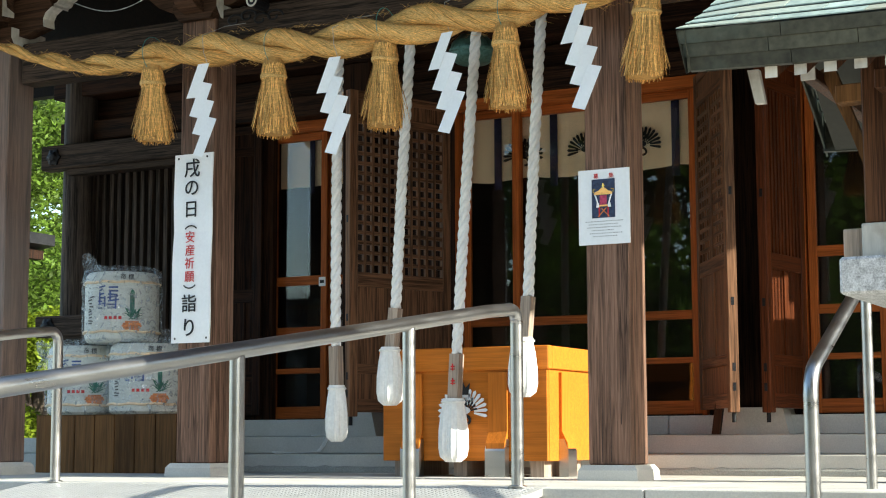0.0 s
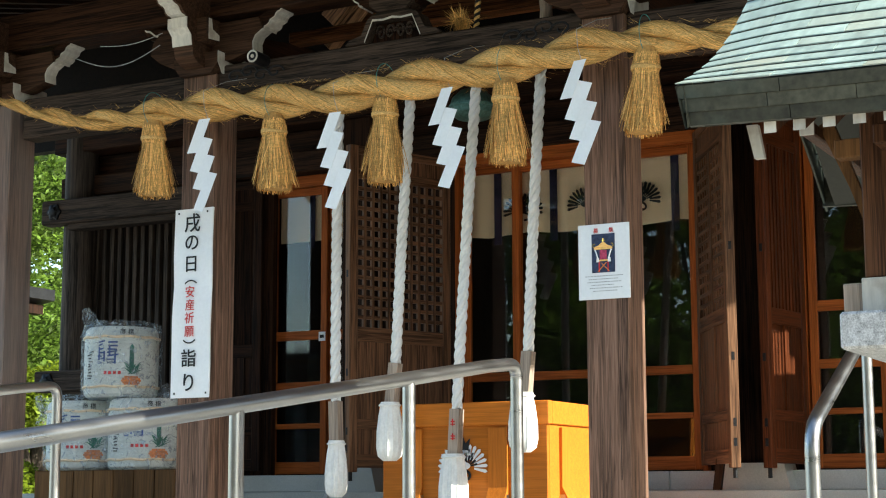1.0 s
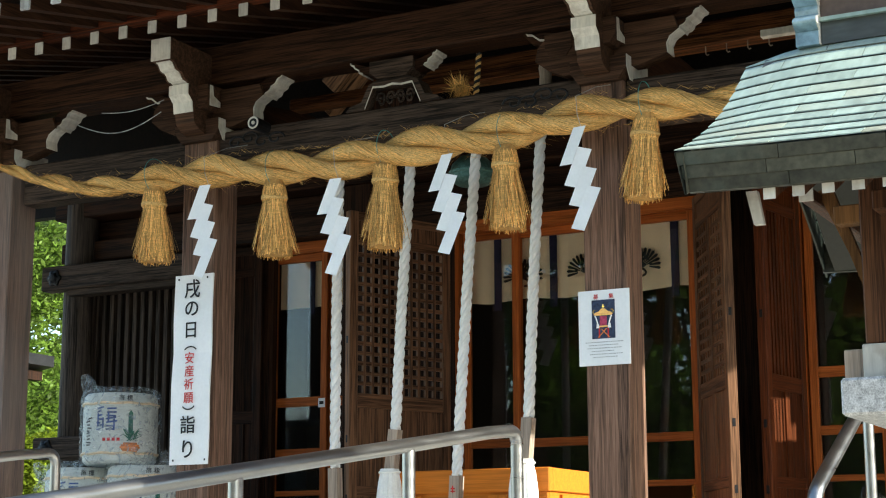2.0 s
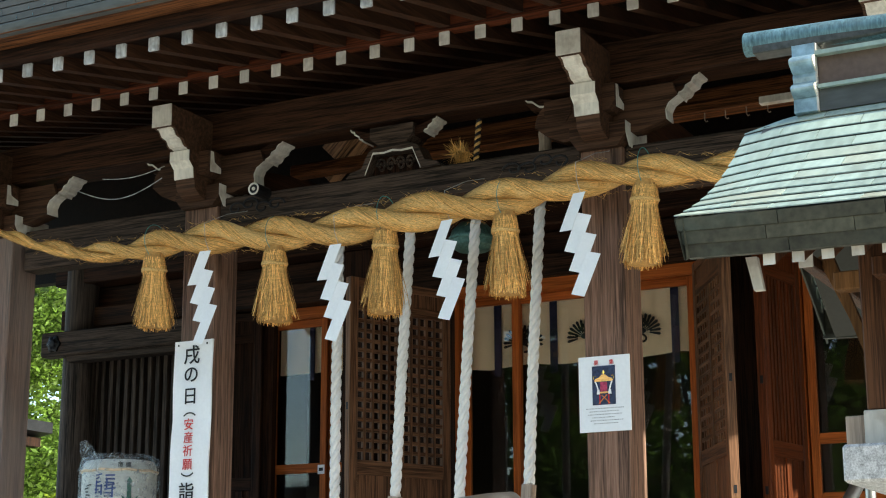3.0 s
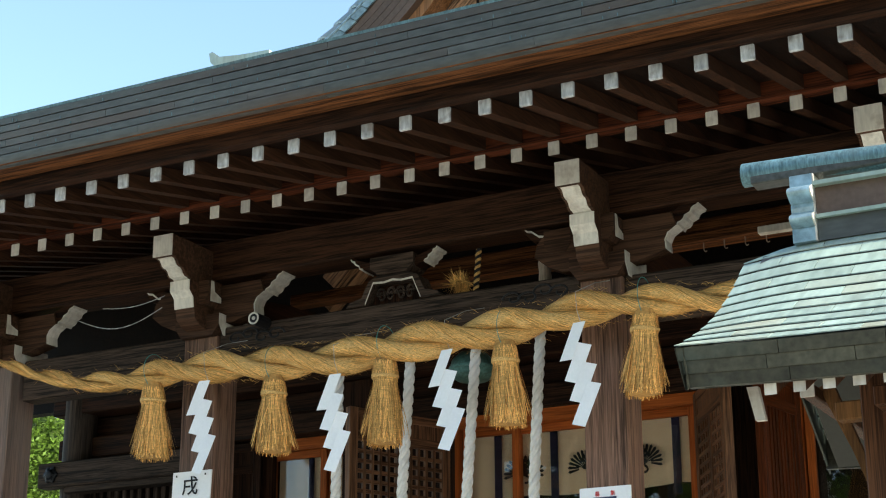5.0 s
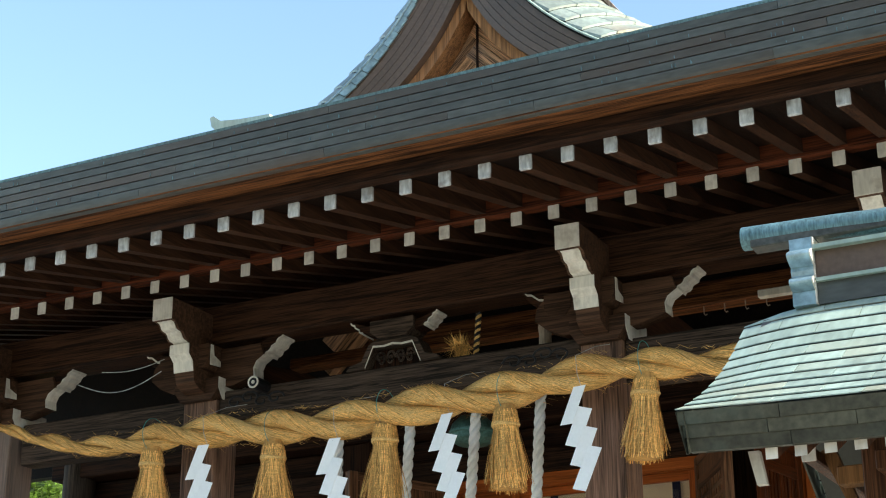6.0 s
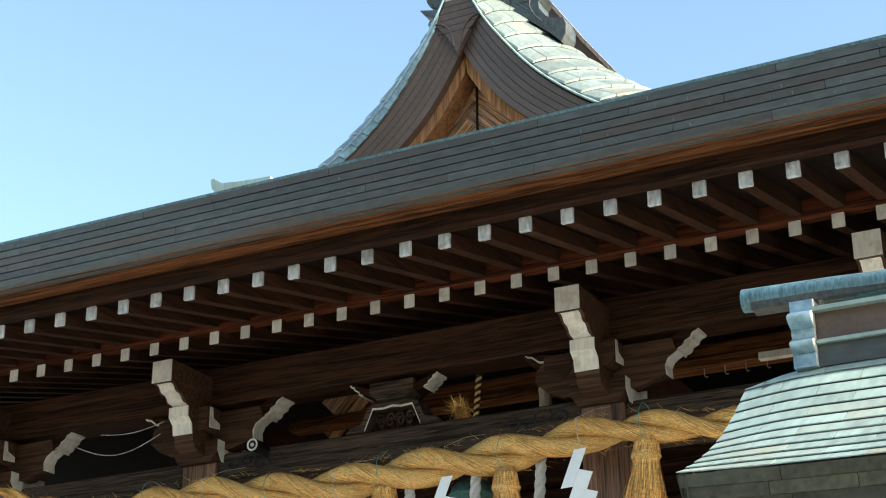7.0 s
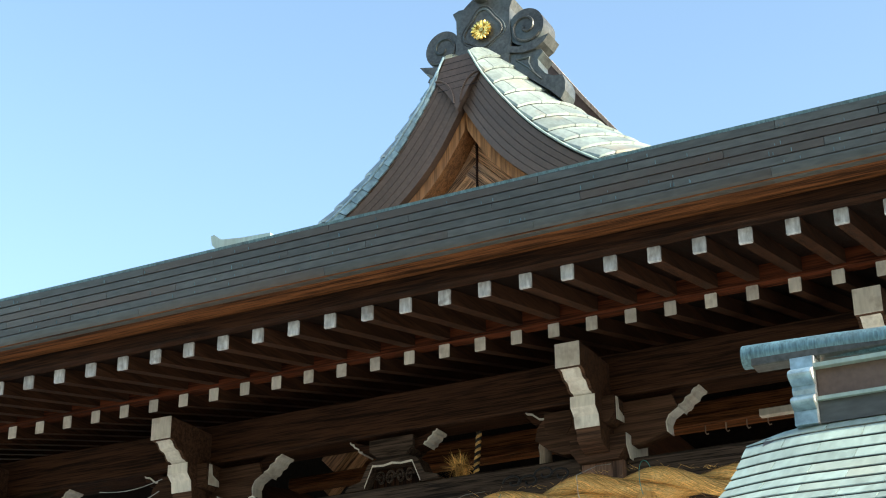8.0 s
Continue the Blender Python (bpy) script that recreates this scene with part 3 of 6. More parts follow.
for sx in (-1, 1):
    cx, cz = sx * 0.352, 0.375
    disc = [(cx + 0.147 * math.cos(a), cz + 0.158 * math.sin(a)) for a in [i * 2 * math.pi / 36 for i in range(36)]]
    part("scroll", prismed(disc, "xz", 0.012, 0.23), "old_bronze", orn, smooth=True)
    sp = [(cx - sx * rr * math.cos(a), 0.008, cz + 1.05 * rr * math.sin(a)) for a, rr in [(i * 0.34 - 2.6, 0.137 - 0.0046 * i) for i in range(27)]]
    part("spiral_rib", tubed(sp, 0.011, 6), "old_bronze", orn)
    leaf_tip = [(0.19, 0.245), (0.30, 0.205), (0.42, 0.225), (0.545, 0.255), (0.50, 0.195), (0.43, 0.155), (0.33, 0.145), (0.19, 0.185)]
    part("leaf_tip", prismed([(sx * x, z) for x, z in leaf_tip], "xz", -0.004, 0.19), "old_bronze", orn)
    fin = [(0.12, 0.19), (0.34, 0.145), (0.47, 0.15), (0.485, 0.12), (0.44, 0.07), (0.445, 0.01), (0.50, -0.07), (0.56, -0.105), (0.635, -0.115), (0.655, -0.18), (0.65, -0.25), (0.615, -0.315), (0.54, -0.23), (0.42, -0.12), (0.28, 0.0), (0.12, 0.10)]
    part("fin", prismed([(sx * x, z) for x, z in fin], "xz", 0.016, 0.20), "old_bronze", orn)
    part("fin_rib", tubed([(sx * x, 0.012, z) for x, z in ((0.27, 0.10), (0.36, 0.02), (0.47, -0.11), (0.40, -0.02), (0.37, 0.05), (0.38, 0.10), (0.27, 0.105))], 0.008, 5), "old_bronze", orn)
part("ridge_horn", tubed([(0.0, 0.5, 0.72), (0.0, 0.1, 0.74), (0.0, -0.14, 0.775)], 0.075, 16), "old_bronze", orn, smooth=True)
far = thing("far_ridge_end", (-8.6, 12.0, H + 6.515), "pale green copper ridge end of a farther roof", "roof ridge")
part("ridge_cap", prismed([(-0.21, 0.24), (-0.19, 0.14), (-0.10, 0.05), (0.5, 0.05), (0.5, 0.13), (0.15, 0.15), (-0.08, 0.18), (-0.17, 0.25)], "xz", -0.12, 0.12), "patina", far)
part("ridge_body", boxed(-0.05, 0.5, -0.1, 0.1, -1.4, 0.05), "bronze", far)


# ---- bracket sets over the pillars ----
def wave(p0, p1, n=13, amp=0.008, waves=3):
    """A wavy line from p0 to p1."""
    dx, dz = p1[0] - p0[0], p1[1] - p0[1]
    ln = math.hypot(dx, dz)
    return [(lerp(p0[0], p1[0], i / n) - dz / ln * amp * math.sin(i / n * waves * 2 * math.pi), lerp(p0[1], p1[1], i / n) + dx / ln * amp * math.sin(i / n * waves * 2 * math.pi)) for i in range(n + 1)]


def strip(front, d0, d1, plane, t, push):
    """A thin painted facing along an outline."""
    back = [(a + push[0] * t, b + push[1] * t) for a, b in front]
    bm = bmesh.new()
    def put(a, b, d):
        return (d, a, b) if plane == "yz" else (a, d, b)
    rows = [[bm.verts.new(put(*f, d0)), bm.verts.new(put(*f, d1)), bm.verts.new(put(*b, d1)), bm.verts.new(put(*b, d0))] for f, b in zip(front, back)]
    for a, b in zip(rows, rows[1:]):
        for k in range(4):
            bm.faces.new((a[k], a[(k + 1) % 4], b[(k + 1) % 4], b[k]))
    bm.faces.new(rows[0])
    bm.faces.new(rows[-1][::-1])
    return bm


def bracket_set(x):
    t = thing("bracket_set", (x, 8.342, H + 2.75), "dark carved bracket set with white painted ends on a pillar", "bracket", "bracket sets")
    part("bearing_block", prismed([(-0.12, -0.09), (0.12, -0.09), (0.17, -0.02), (0.17, 0.05), (-0.17, 0.05), (-0.17, -0.02)], "xz", -0.17, 0.17), "bracket_wood", t)
    part("block_face", prismed([(-0.168, -0.02), (-0.168, 0.05), (0.168, 0.05), (0.168, -0.02), (0.12, -0.088), (-0.12, -0.088)], "yz", 0.1702, 0.1735), "white", t, "white painted side")
    # nose that runs forward, with its stepped front
    front = [(-0.555, 0.485), (-0.555, 0.345)] + wave((-0.53, 0.34), (-0.30, 0.205)) + [(-0.355, 0.235), (-0.36, 0.235), (-0.36, 0.17), (-0.315, 0.13), (-0.305, 0.065)]
    under = [(-0.29, 0.0), (-0.24, -0.035), (-0.18, -0.05), (0.15, -0.05), (0.15, 0.485)]
    part("nose", prismed(front + under, "yz", -0.072, 0.072), "bracket_wood", t)
    for piece, hw in ((front[:2], 0.073), (front[2:16], 0.054), (front[16:], 0.074)):
        part("nose_facing", strip([(a - 0.003, b) for a, b in piece], -hw, hw, "yz", 0.008, (-1, 0)), "white", t, "white painted stepped front")
    # arm along the eave with curled ends
    end = [(0.385, 0.045), (0.38, 0.10), (0.40, 0.14), (0.455, 0.175), (0.45, 0.19)] + wave((0.445, 0.185), (0.58, 0.305), 10, 0.006)
    body = [(-0.34, 0.25), (-0.40, 0.19), (-0.42, 0.11), (-0.34, 0.045), (-0.24, 0.0), (0.22, 0.0)] + end[:4] + [(0.43, 0.255)]
    part("arm", prismed(body, "xz", -0.094, 0.01), "bracket_wood", t)
    part("arm_facing", strip([(a + 0.003, b) for a, b in end[:4]], -0.095, 0.011, "xz", 0.006, (1, 0)), "white", t, "white painted end")
    part("curl", prismed([(0.39, 0.19), (0.44, 0.185)] + end[5:] + [(0.535, 0.335), (0.45, 0.28), (0.39, 0.255)], "xz", -0.07, 0.07), "beam", t)
    part("curl_facing", strip([(a + 0.003, b - 0.002) for a, b in end[5:]], -0.072, 0.072, "xz", 0.007, (0.7, -0.7)), "white", t, "white painted curl")
    part("curl", prismed([(-0.32, 0.20), (-0.44, 0.22), (-0.52, 0.31), (-0.46, 0.285), (-0.37, 0.29), (-0.30, 0.27)], "xz", -0.07, 0.07), "beam", t)
    part("curl_facing", strip(wave((-0.32, 0.198), (-0.52, 0.312), 8, 0.006), -0.078, -0.072, "xz", 0.012, (0, 1)), "white", t, "white edged curl")
    part("front_block", prismed([(0.02, 0.10), (0.11, 0.10), (0.145, 0.15), (0.145, 0.25), (0.0, 0.25), (0.0, 0.15)], "xz", -0.26, -0.12), "bracket_wood", t)
    part("block_face", prismed([(-0.235, 0.25), (-0.205, 0.25), (-0.195, 0.185), (-0.122, 0.16), (-0.122, 0.125), (-0.235, 0.115)], "yz", 0.1455, 0.149), "white", t, "white painted side")
    for bx in (-0.27,):
        part("small_block", prismed([(bx - 0.05, 0.12), (bx + 0.05, 0.12), (bx + 0.085, 0.17), (bx + 0.085, 0.262), (bx - 0.085, 0.262), (bx - 0.085, 0.17)], "xz", -0.10, 0.10), "bracket_wood", t)
    return t


for px in PILLARS:
    bracket_set(px)

strut = thing("frog_leg_strut", (-4.65, 8.30, H + 2.72), "carved frog-leg strut with scroll openwork and white edges", "strut")
leg = [(-0.33, 0.0), (-0.30, 0.03), (-0.22, 0.05), (-0.17, 0.15), (-0.10, 0.18), (0.10, 0.18), (0.17, 0.15), (0.22, 0.05), (0.30, 0.03), (0.33, 0.0), (0.19, 0.0), (0.135, 0.125), (-0.135, 0.125), (-0.19, 0.0)]
part("leg_frame", prismed(leg, "xz", -0.07, 0.07), "grey_beam", strut)
part("white_edge", strip([(-0.192, 0.0), (-0.137, 0.128), (-0.06, 0.122), (0.0, 0.133), (0.06, 0.122), (0.137, 0.128), (0.192, 0.0)], -0.074, -0.0705, "xz", 0.012, (0, 1)), "white", strut, "white painted rim")
part("back_board", boxed(-0.18, 0.18, 0.0, 0.01, 0.0, 0.125), "dark_z", strut)
for k, cx in enumerate((-0.10, -0.035, 0.035, 0.10)):
    pts = [(cx + 0.032 * (1 - i / 22) * math.cos(i * 0.5) * (1 if k % 2 else -1), -0.03, 0.06 + 0.05 * (1 - i / 22) * math.sin(i * 0.5)) for i in range(20)]
    part("scroll_rib", tubed(pts, 0.008, 5), "grey_beam", strut)
part("cushion_block", prismed([(-0.10, 0.18), (0.10, 0.18), (0.15, 0.22), (0.15, 0.29), (-0.15, 0.29), (-0.15, 0.22)], "xz", -0.09, 0.09), "grey_beam", strut)
for sx in (-1, 1):
    part("curl", prismed([(sx * 0.15, 0.21), (sx * 0.21, 0.23)] + [(sx * a, b) for a, b in wave((0.21, 0.23), (0.30, 0.315), 8, 0.006)] + [(sx * 0.20, 0.28), (sx * 0.15, 0.27)], "xz", -0.06, 0.06), "beam", strut)
    part("curl_facing", strip([(sx * a, b) for a, b in wave((0.21, 0.228), (0.30, 0.313), 8, 0.006)], -0.065, 0.065, "xz", 0.008, (0.6 * sx, -0.8)), "white", strut, "white painted curl")
# carved scrolls near the ends of the porch beam
carve = thing("beam_carving", (0, 8.243, H + 2.62), "black carved scrolls on the porch beam", "carving")
for x0, d in ((-5.80, 1), (-3.55, -1)):
    for k in range(4):
        pts = [(x0 + d * (0.10 * k + 0.07 * math.cos(0.55 * i) * (1 - i / 16)), -0.002, 0.015 + 0.045 * math.sin(0.55 * i) * (1 - i / 16) + 0.02 * math.sin(k * 2.0)) for i in range(13)]
        part("scroll_line", tubed(pts, 0.007, 5), "ink", carve)

beam("inner_beam", -5.9, 0.5, 9.00, 9.14, 3.055, 3.13, "lining", "brown inner beam of the porch roof")
beam("inner_beam", -5.9, 0.5, 9.70, 9.86, 3.30, 3.46, "lining", "brown inner beam of the porch roof")
for px in (-3.29, -6.06, -1.62):
    tie = thing("curved_tie_beam", (px, 8.45, H + 2.80), "dark tie beam from the pillar to the hall", "beam", kind="structure")
    part("timber", prismed([(0.0, 0.0), (0.9, 0.12), (1.9, 0.10), (1.9, 0.32), (0.9, 0.33), (0.0, 0.20)], "yz", -0.075, 0.075), "rafter", tie)
conduit = thing("light_fitting", (-2.43, 8.90, H + 2.972), "slim white light fitting under the porch roof", "light fitting")
part("casing", boxed(-0.12, 0.55, -0.025, 0.025, 0.038, 0.084, bev=0.004), "white", conduit)
part("bracket", boxed(-0.02, 0.45, 0.025, 0.102, 0.066, 0.084), "iron", conduit)
for k in range(4):
    hook = thing("iron_hook", (-2.93 + 0.13 * k, 9.02, H + 2.98), "small pale metal hook under the inner beam", "hook", "iron hooks")
    part("hook", tubed([(0, 0, 0.08), (0, 0, 0.03), (0.008, 0, 0.018), (0.02, 0, 0.022)], 0.004, 5), "grip", hook)

# ---- hall front wall ----
WY = 10.35
hall = thing("hall_wall", BASE, "dark timber front wall of the shrine hall", "wall", kind="structure")
part("wall_board", boxed(-9.0, 1.5, WY + 0.02, WY + 0.12, 2.45, 2.90), "beam", hall)
# upper boards near black: shade behind the brackets put into the colour
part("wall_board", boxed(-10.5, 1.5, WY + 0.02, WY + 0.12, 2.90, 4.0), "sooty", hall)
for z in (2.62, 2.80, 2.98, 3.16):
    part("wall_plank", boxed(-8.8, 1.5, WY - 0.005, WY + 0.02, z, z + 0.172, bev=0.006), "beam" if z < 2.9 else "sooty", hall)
part("lintel_beam", boxed(-8.95, 1.5, WY - 0.10, WY + 0.02, 2.45, 2.615, bev=0.008), "purlin", hall)
part("head_beam", boxed(-8.95, 1.5, WY - 0.20, WY + 0.02, 2.80, 3.02, bev=0.01), "beam", hall)
for x in (-6.06, -3.06, -1.0):
    part("wall_pillar", boxed(x - 0.12, x + 0.12, WY - 0.16, WY + 0.08, 0.157, 2.80, bev=0.01), "dark_z", hall)
    part("pillar_stone", prismed([(x - 0.23, 0.03), (x + 0.23, 0.03), (x + 0.19, 0.20), (x - 0.19, 0.20)], "xz", WY - 0.26, WY + 0.05), "stone", hall)
part("wall_panel", boxed(-7.30, -6.90, WY, WY + 0.06, 0.157, 2.45), "dark_z", hall)
part("wall_panel", boxed(-6.22, -5.27, WY, WY + 0.06, 0.157, 2.45), "dark_z", hall)
part("wall_panel", boxed(-3.47, -2.78, WY, WY + 0.06, 0.157, 2.45), "dark_z", hall)
part("side_wall", boxed(-9.0, -8.9, WY + 0.05, 14.0, -H, 4.0), "dark_z", hall)
part("side_wall", boxed(1.4, 1.5, WY + 0.05, 14.0, -H, 4.0), "dark_z", hall)
# inner wall, floor and ceiling: the unlit hall's gloom is in their dark colours
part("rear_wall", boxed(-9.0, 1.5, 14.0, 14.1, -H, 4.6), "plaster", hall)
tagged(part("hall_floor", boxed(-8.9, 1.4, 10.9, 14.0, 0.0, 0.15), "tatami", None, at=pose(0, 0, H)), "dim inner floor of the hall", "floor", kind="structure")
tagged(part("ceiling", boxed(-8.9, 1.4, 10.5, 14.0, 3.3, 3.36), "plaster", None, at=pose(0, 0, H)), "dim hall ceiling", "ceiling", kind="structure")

# added slatted screen, out of view, shading the slatted leaf except a sun patch
screen = thing("side_screen", BASE, "added unseen screen shading the door leaf, barred gap for sun", "screen", kind="structure")
for y0, y1, z0, z1 in ((9.62, 9.86, FLOOR, 2.9), (10.18, 10.5, FLOOR, 2.9), (9.86, 10.18, FLOOR, 1.74), (9.86, 10.18, 2.02, 2.9)):
    part("board", boxed(-0.62, -0.58, y0, y1, z0, z1), "dark_z", screen)
for y in (9.90, 9.945, 9.99):
    part("bar", boxed(-0.61, -0.59, y, y + 0.02, 1.74, 2.02), "dark_z", screen)
# added wall, out of view, that keeps low skylight off the rafter sides
sky_block = thing("precinct_wall", (20.0, 8.0, 0), "added unseen wall blocking low sky light from the right", "wall", kind="structure")
part("boarding", boxed(0.0, 0.3, -16.0, 22.0, 0.0, 7.6), "dark_leaf", sky_block)

# slatted wall on the far side, its corner post and through-beams
corner = thing("corner_post", (-8.73, 10.25, H + FLOOR), "round weathered dark corner post of the hall", "post")
part("shaft", lathe(bmesh.new(), [(0.138, 0.0), (0.138, 0.4), (0.132, 3.3)], 20), "grey_z", corner, smooth=True)
slats = thing("slatted_screen", (-7.98, 10.33, H - 0.1), "dark vertical slat screen in the hall wall", "screen")
part("backing", boxed(-0.74, 0.74, 0.05, 0.08, 0.0, 2.3), "dark_z", slats)
first = part("slat", boxed(-0.020, 0.020, -0.02, 0.03, 0.0, 2.28, bev=0.003), "grey_z", slats, at=pose(-0.70, 0, 0))
for k in range(1, 19):
    again(first, pose(-0.70 + 0.078 * k, 0, 0))
for z0, z1, x0, x1 in ((2.19, 2.39, -8.96, -7.3), (0.83, 1.00, -8.98, -8.15)):
    b = thing("through_beam", ((x0 + x1) / 2, 10.09, H + z0), "weathered dark tie beam with an iron boss at its end", "beam")
    part("timber", boxed(-(x1 - x0) / 2, (x1 - x0) / 2, -0.06, 0.07, 0, z1 - z0, bev=0.012), "grey_beam", b)
    bm = bmesh.new()
    lathe(bm, [(0.066, 0.0), (0.064, 0.012), (0.045, 0.018), (0.030, 0.034), (0.012, 0.038)], 24)
    for v in bm.verts:
        if v.co.z < 0.02:
            f = 1.0 + 0.13 * math.cos(6 * math.atan2(v.co.y, v.co.x))
            v.co.x, v.co.y = v.co.x * f, v.co.y * f
    part("boss", bm, "iron", b, "black iron flower boss", at=pose(-(x1 - x0) / 2 + 0.14, -0.06, (z1 - z0) / 2, 90, 0, 0))
    part("ledge", boxed(-(x1 - x0) / 2 + 0.26, (x1 - x0) / 2, -0.03, 0.10, -0.05, -0.002), "grey_beam", b)


# ---- doors ----
def glazed_door(name, x0, x1, rails, y=WY, z0=0.165, z1=2.36, stile=0.055, label="orange-brown framed glass sliding door of the hall"):
    t = thing(name, ((x0 + x1) / 2, y, H + z0), label, "sliding door", "glazed sliding doors")
    w, h = x1 - x0, z1 - z0
    for sx in (-1, 1):
        part("stile", boxed(*sorted((sx * (w / 2 - stile), sx * w / 2)), -0.018, 0.018, 0, h, bev=0.003), "door", t)
    edges = []
    for a, b in rails:
        part("rail", boxed(-w / 2 + stile, w / 2 - stile, -0.016, 0.016, a - z0, b - z0, bev=0.003), "door_x", t)
        edges.append((a - z0, b - z0))
    edges.sort()
    for (a, b), (c, d) in zip(edges, edges[1:]):
        pane = part("pane", boxed(-w / 2 + stile - 0.004, w / 2 - stile + 0.004, -0.003, 0.003, b - 0.004, c + 0.004), "glass", t, "reflecting clear glass pane")
        pane.visible_shadow = False
    return t


RL = [(0.165, 0.255), (0.505, 0.545), (0.80, 0.86), (2.30, 2.36)]
glazed_door("glass_door", -5.245, -4.80, RL)
glazed_door("glass_door", -4.862, -4.16, RL, y=WY + 0.05)
glazed_door("glass_door", -4.18, -3.48, RL)
DEEP = WY + 0.10
glazed_door("glass_door", -6.977, -6.462, RL + [(1.18, 1.25)], y=DEEP, label="orange-brown framed glass sliding door with a white number tag")
glazed_door("glass_door", -6.482, -6.20, RL + [(1.18, 1.25)], y=DEEP + 0.045)
glazed_door("glass_door", -2.74, -2.24, RL + [(1.17, 1.24)])
glazed_door("glass_door", -2.26, -1.70, RL + [(1.17, 1.24)], y=WY + 0.045)
for x0, x1, fy in ((-5.29, -3.43, WY), (-7.008, -6.15, DEEP), (-2.79, -1.2, WY)):
    f = thing("door_frame", ((x0 + x1) / 2, fy, H + 0.157), "orange-brown timber door surround", "door frame", kind="structure")
    w = (x1 - x0) / 2
    part("jamb", boxed(-w, -w + 0.035, -0.06, 0.09, 0, 2.29), "door", f)
    part("jamb", boxed(w - 0.035, w, -0.06, 0.09, 0, 2.29), "door", f)
    part("head", boxed(-w + 0.035, w - 0.035, -0.06, 0.09, 2.205, 2.29), "door_x", f)
tag = thing("number_tag", (-6.50, DEEP - 0.022, H + 1.20), "small white number tag on the glass door", "tag")
part("tag_plate", boxed(-0.03, 0.03, -0.002, 0.002, -0.035, 0.035, bev=0.001), "paper", tag)
part("tag_mark", boxed(-0.018, 0.018, -0.0045, -0.0025, -0.012, 0.012), "ink", tag, "dark number mark")


def lattice_leaf(hx, hy, ang, w, label, slatted=False, up="leaf", across="leaf_x"):
    """A folding door leaf hinged at (hx, hy), its free edge w away at the angle from the wall."""
    z0, z1 = 0.19, 2.42
    h = z1 - z0
    t = thing("folding_door_leaf", (hx, hy, H + z0), label, "door", "folding door leaves")
    t.rotation_euler = (0, 0, radians(ang))
    st = 0.07
    part("hinge_stile", boxed(0, st, -0.022, 0.022, 0, h, bev=0.004), up, t)
    part("free_stile", boxed(w - st, w, -0.03, 0.03, -0.03, h, bev=0.004), up, t)
    for a, b in ((0, 0.09), (0.26, 0.33), (0.86, 0.96), (2.0, 2.07), (h - 0.06, h)):
        part("rail", boxed(st, w - st, -0.02, 0.02, a, b, bev=0.003), across, t)
    part("middle_stile", boxed(w / 2 - 0.03, w / 2 + 0.03, -0.02, 0.02, 0.33, 0.86), up, t)
    part("panel", boxed(st, w - st, -0.008, 0.008, 0.09, 0.26), up, t)
    part("panel", boxed(st, w - st, -0.008, 0.008, 0.33, 0.86), up, t)
    part("panel", boxed(st, w - st, -0.008, 0.008, 2.07, h - 0.06), up, t)
    xs0, xs1 = st, w - st
    if slatted:
        n = 9
        src = None
        for k in range(n):
            m = pose(lerp(xs0, xs1, (k + 0.5) / n), 0, 0)
            src = part("slat", boxed(-0.016, 0.016, -0.012, 0.012, 0.96, 2.0), up, t, at=m) if src is None else again(src, m)
        part("panel", boxed(xs0, xs1, -0.016, -0.0125, 0.96, 2.0), "dark_z", t)
    else:
        part("middle_stile", boxed(w / 2 - 0.028, w / 2 + 0.028, -0.022, 0.022, 0.96, 2.0), up, t)
        for a, b in ((xs0, w / 2 - 0.028), (w / 2 + 0.028, xs1)):
            n = max(4, round((b - a) / 0.065))
            sv = sh = None
            for k in range(1, n):
                m = pose(lerp(a, b, k / n), 0, 0)
                sv = part("lattice_bar", boxed(-0.011, 0.011, -0.012, 0.012, 0.96, 2.0), up, t, at=m) if sv is None else again(sv, m)
            for k in range(1, 15):
                m = pose((a + b) / 2, 0, 0.96 + 1.04 * k / 15)
                sh = part("lattice_bar", boxed(-(b - a) / 2, (b - a) / 2, -0.014, 0.010, -0.013, 0.013), across, t, at=m) if sh is None else again(sh, m)
    bm = bmesh.new()
    lathe(bm, [(0.014, -0.09), (0.014, -0.03)], 8, w - 0.03, 0)
    part("bolt", bm, "iron", t, "dark iron drop bolt")
    for z in (0.10, 0.22, 0.62, 1.30):
        part("keyhole_plate", boxed(w - 0.002, w + 0.002, -0.010, 0.010, z, z + 0.05), "iron", t, "dark mortise slot")
    return t


lattice_leaf(-5.33, 10.27, 180 + 65, 0.88, "open dark brown lattice door leaf folded out from the hall")
lattice_leaf(-3.45, 10.27, -59, 0.88, "open dark brown lattice door leaf with panelled foot")
lattice_leaf(-2.763, 10.27, 180 + 80.6, 0.578, "open reddish brown slatted door leaf", slatted=True, up="red_leaf", across="red_leaf_x")
lattice_leaf(-6.96, 10.30, 180 + 8, 0.34, "dark brown slatted door leaf folded against the wall", slatted=True, up="dark_z", across="beam")
prop = thing("door_prop", (-3.25, 9.90, H + 0.03), "dark slanted wooden door prop on the stone step", "prop")
part("stick", prismed([(-0.02, 0.0), (0.03, 0.0), (0.06, 0.20), (0.01, 0.20)], "xz", -0.02, 0.02), "dark_z", prop)

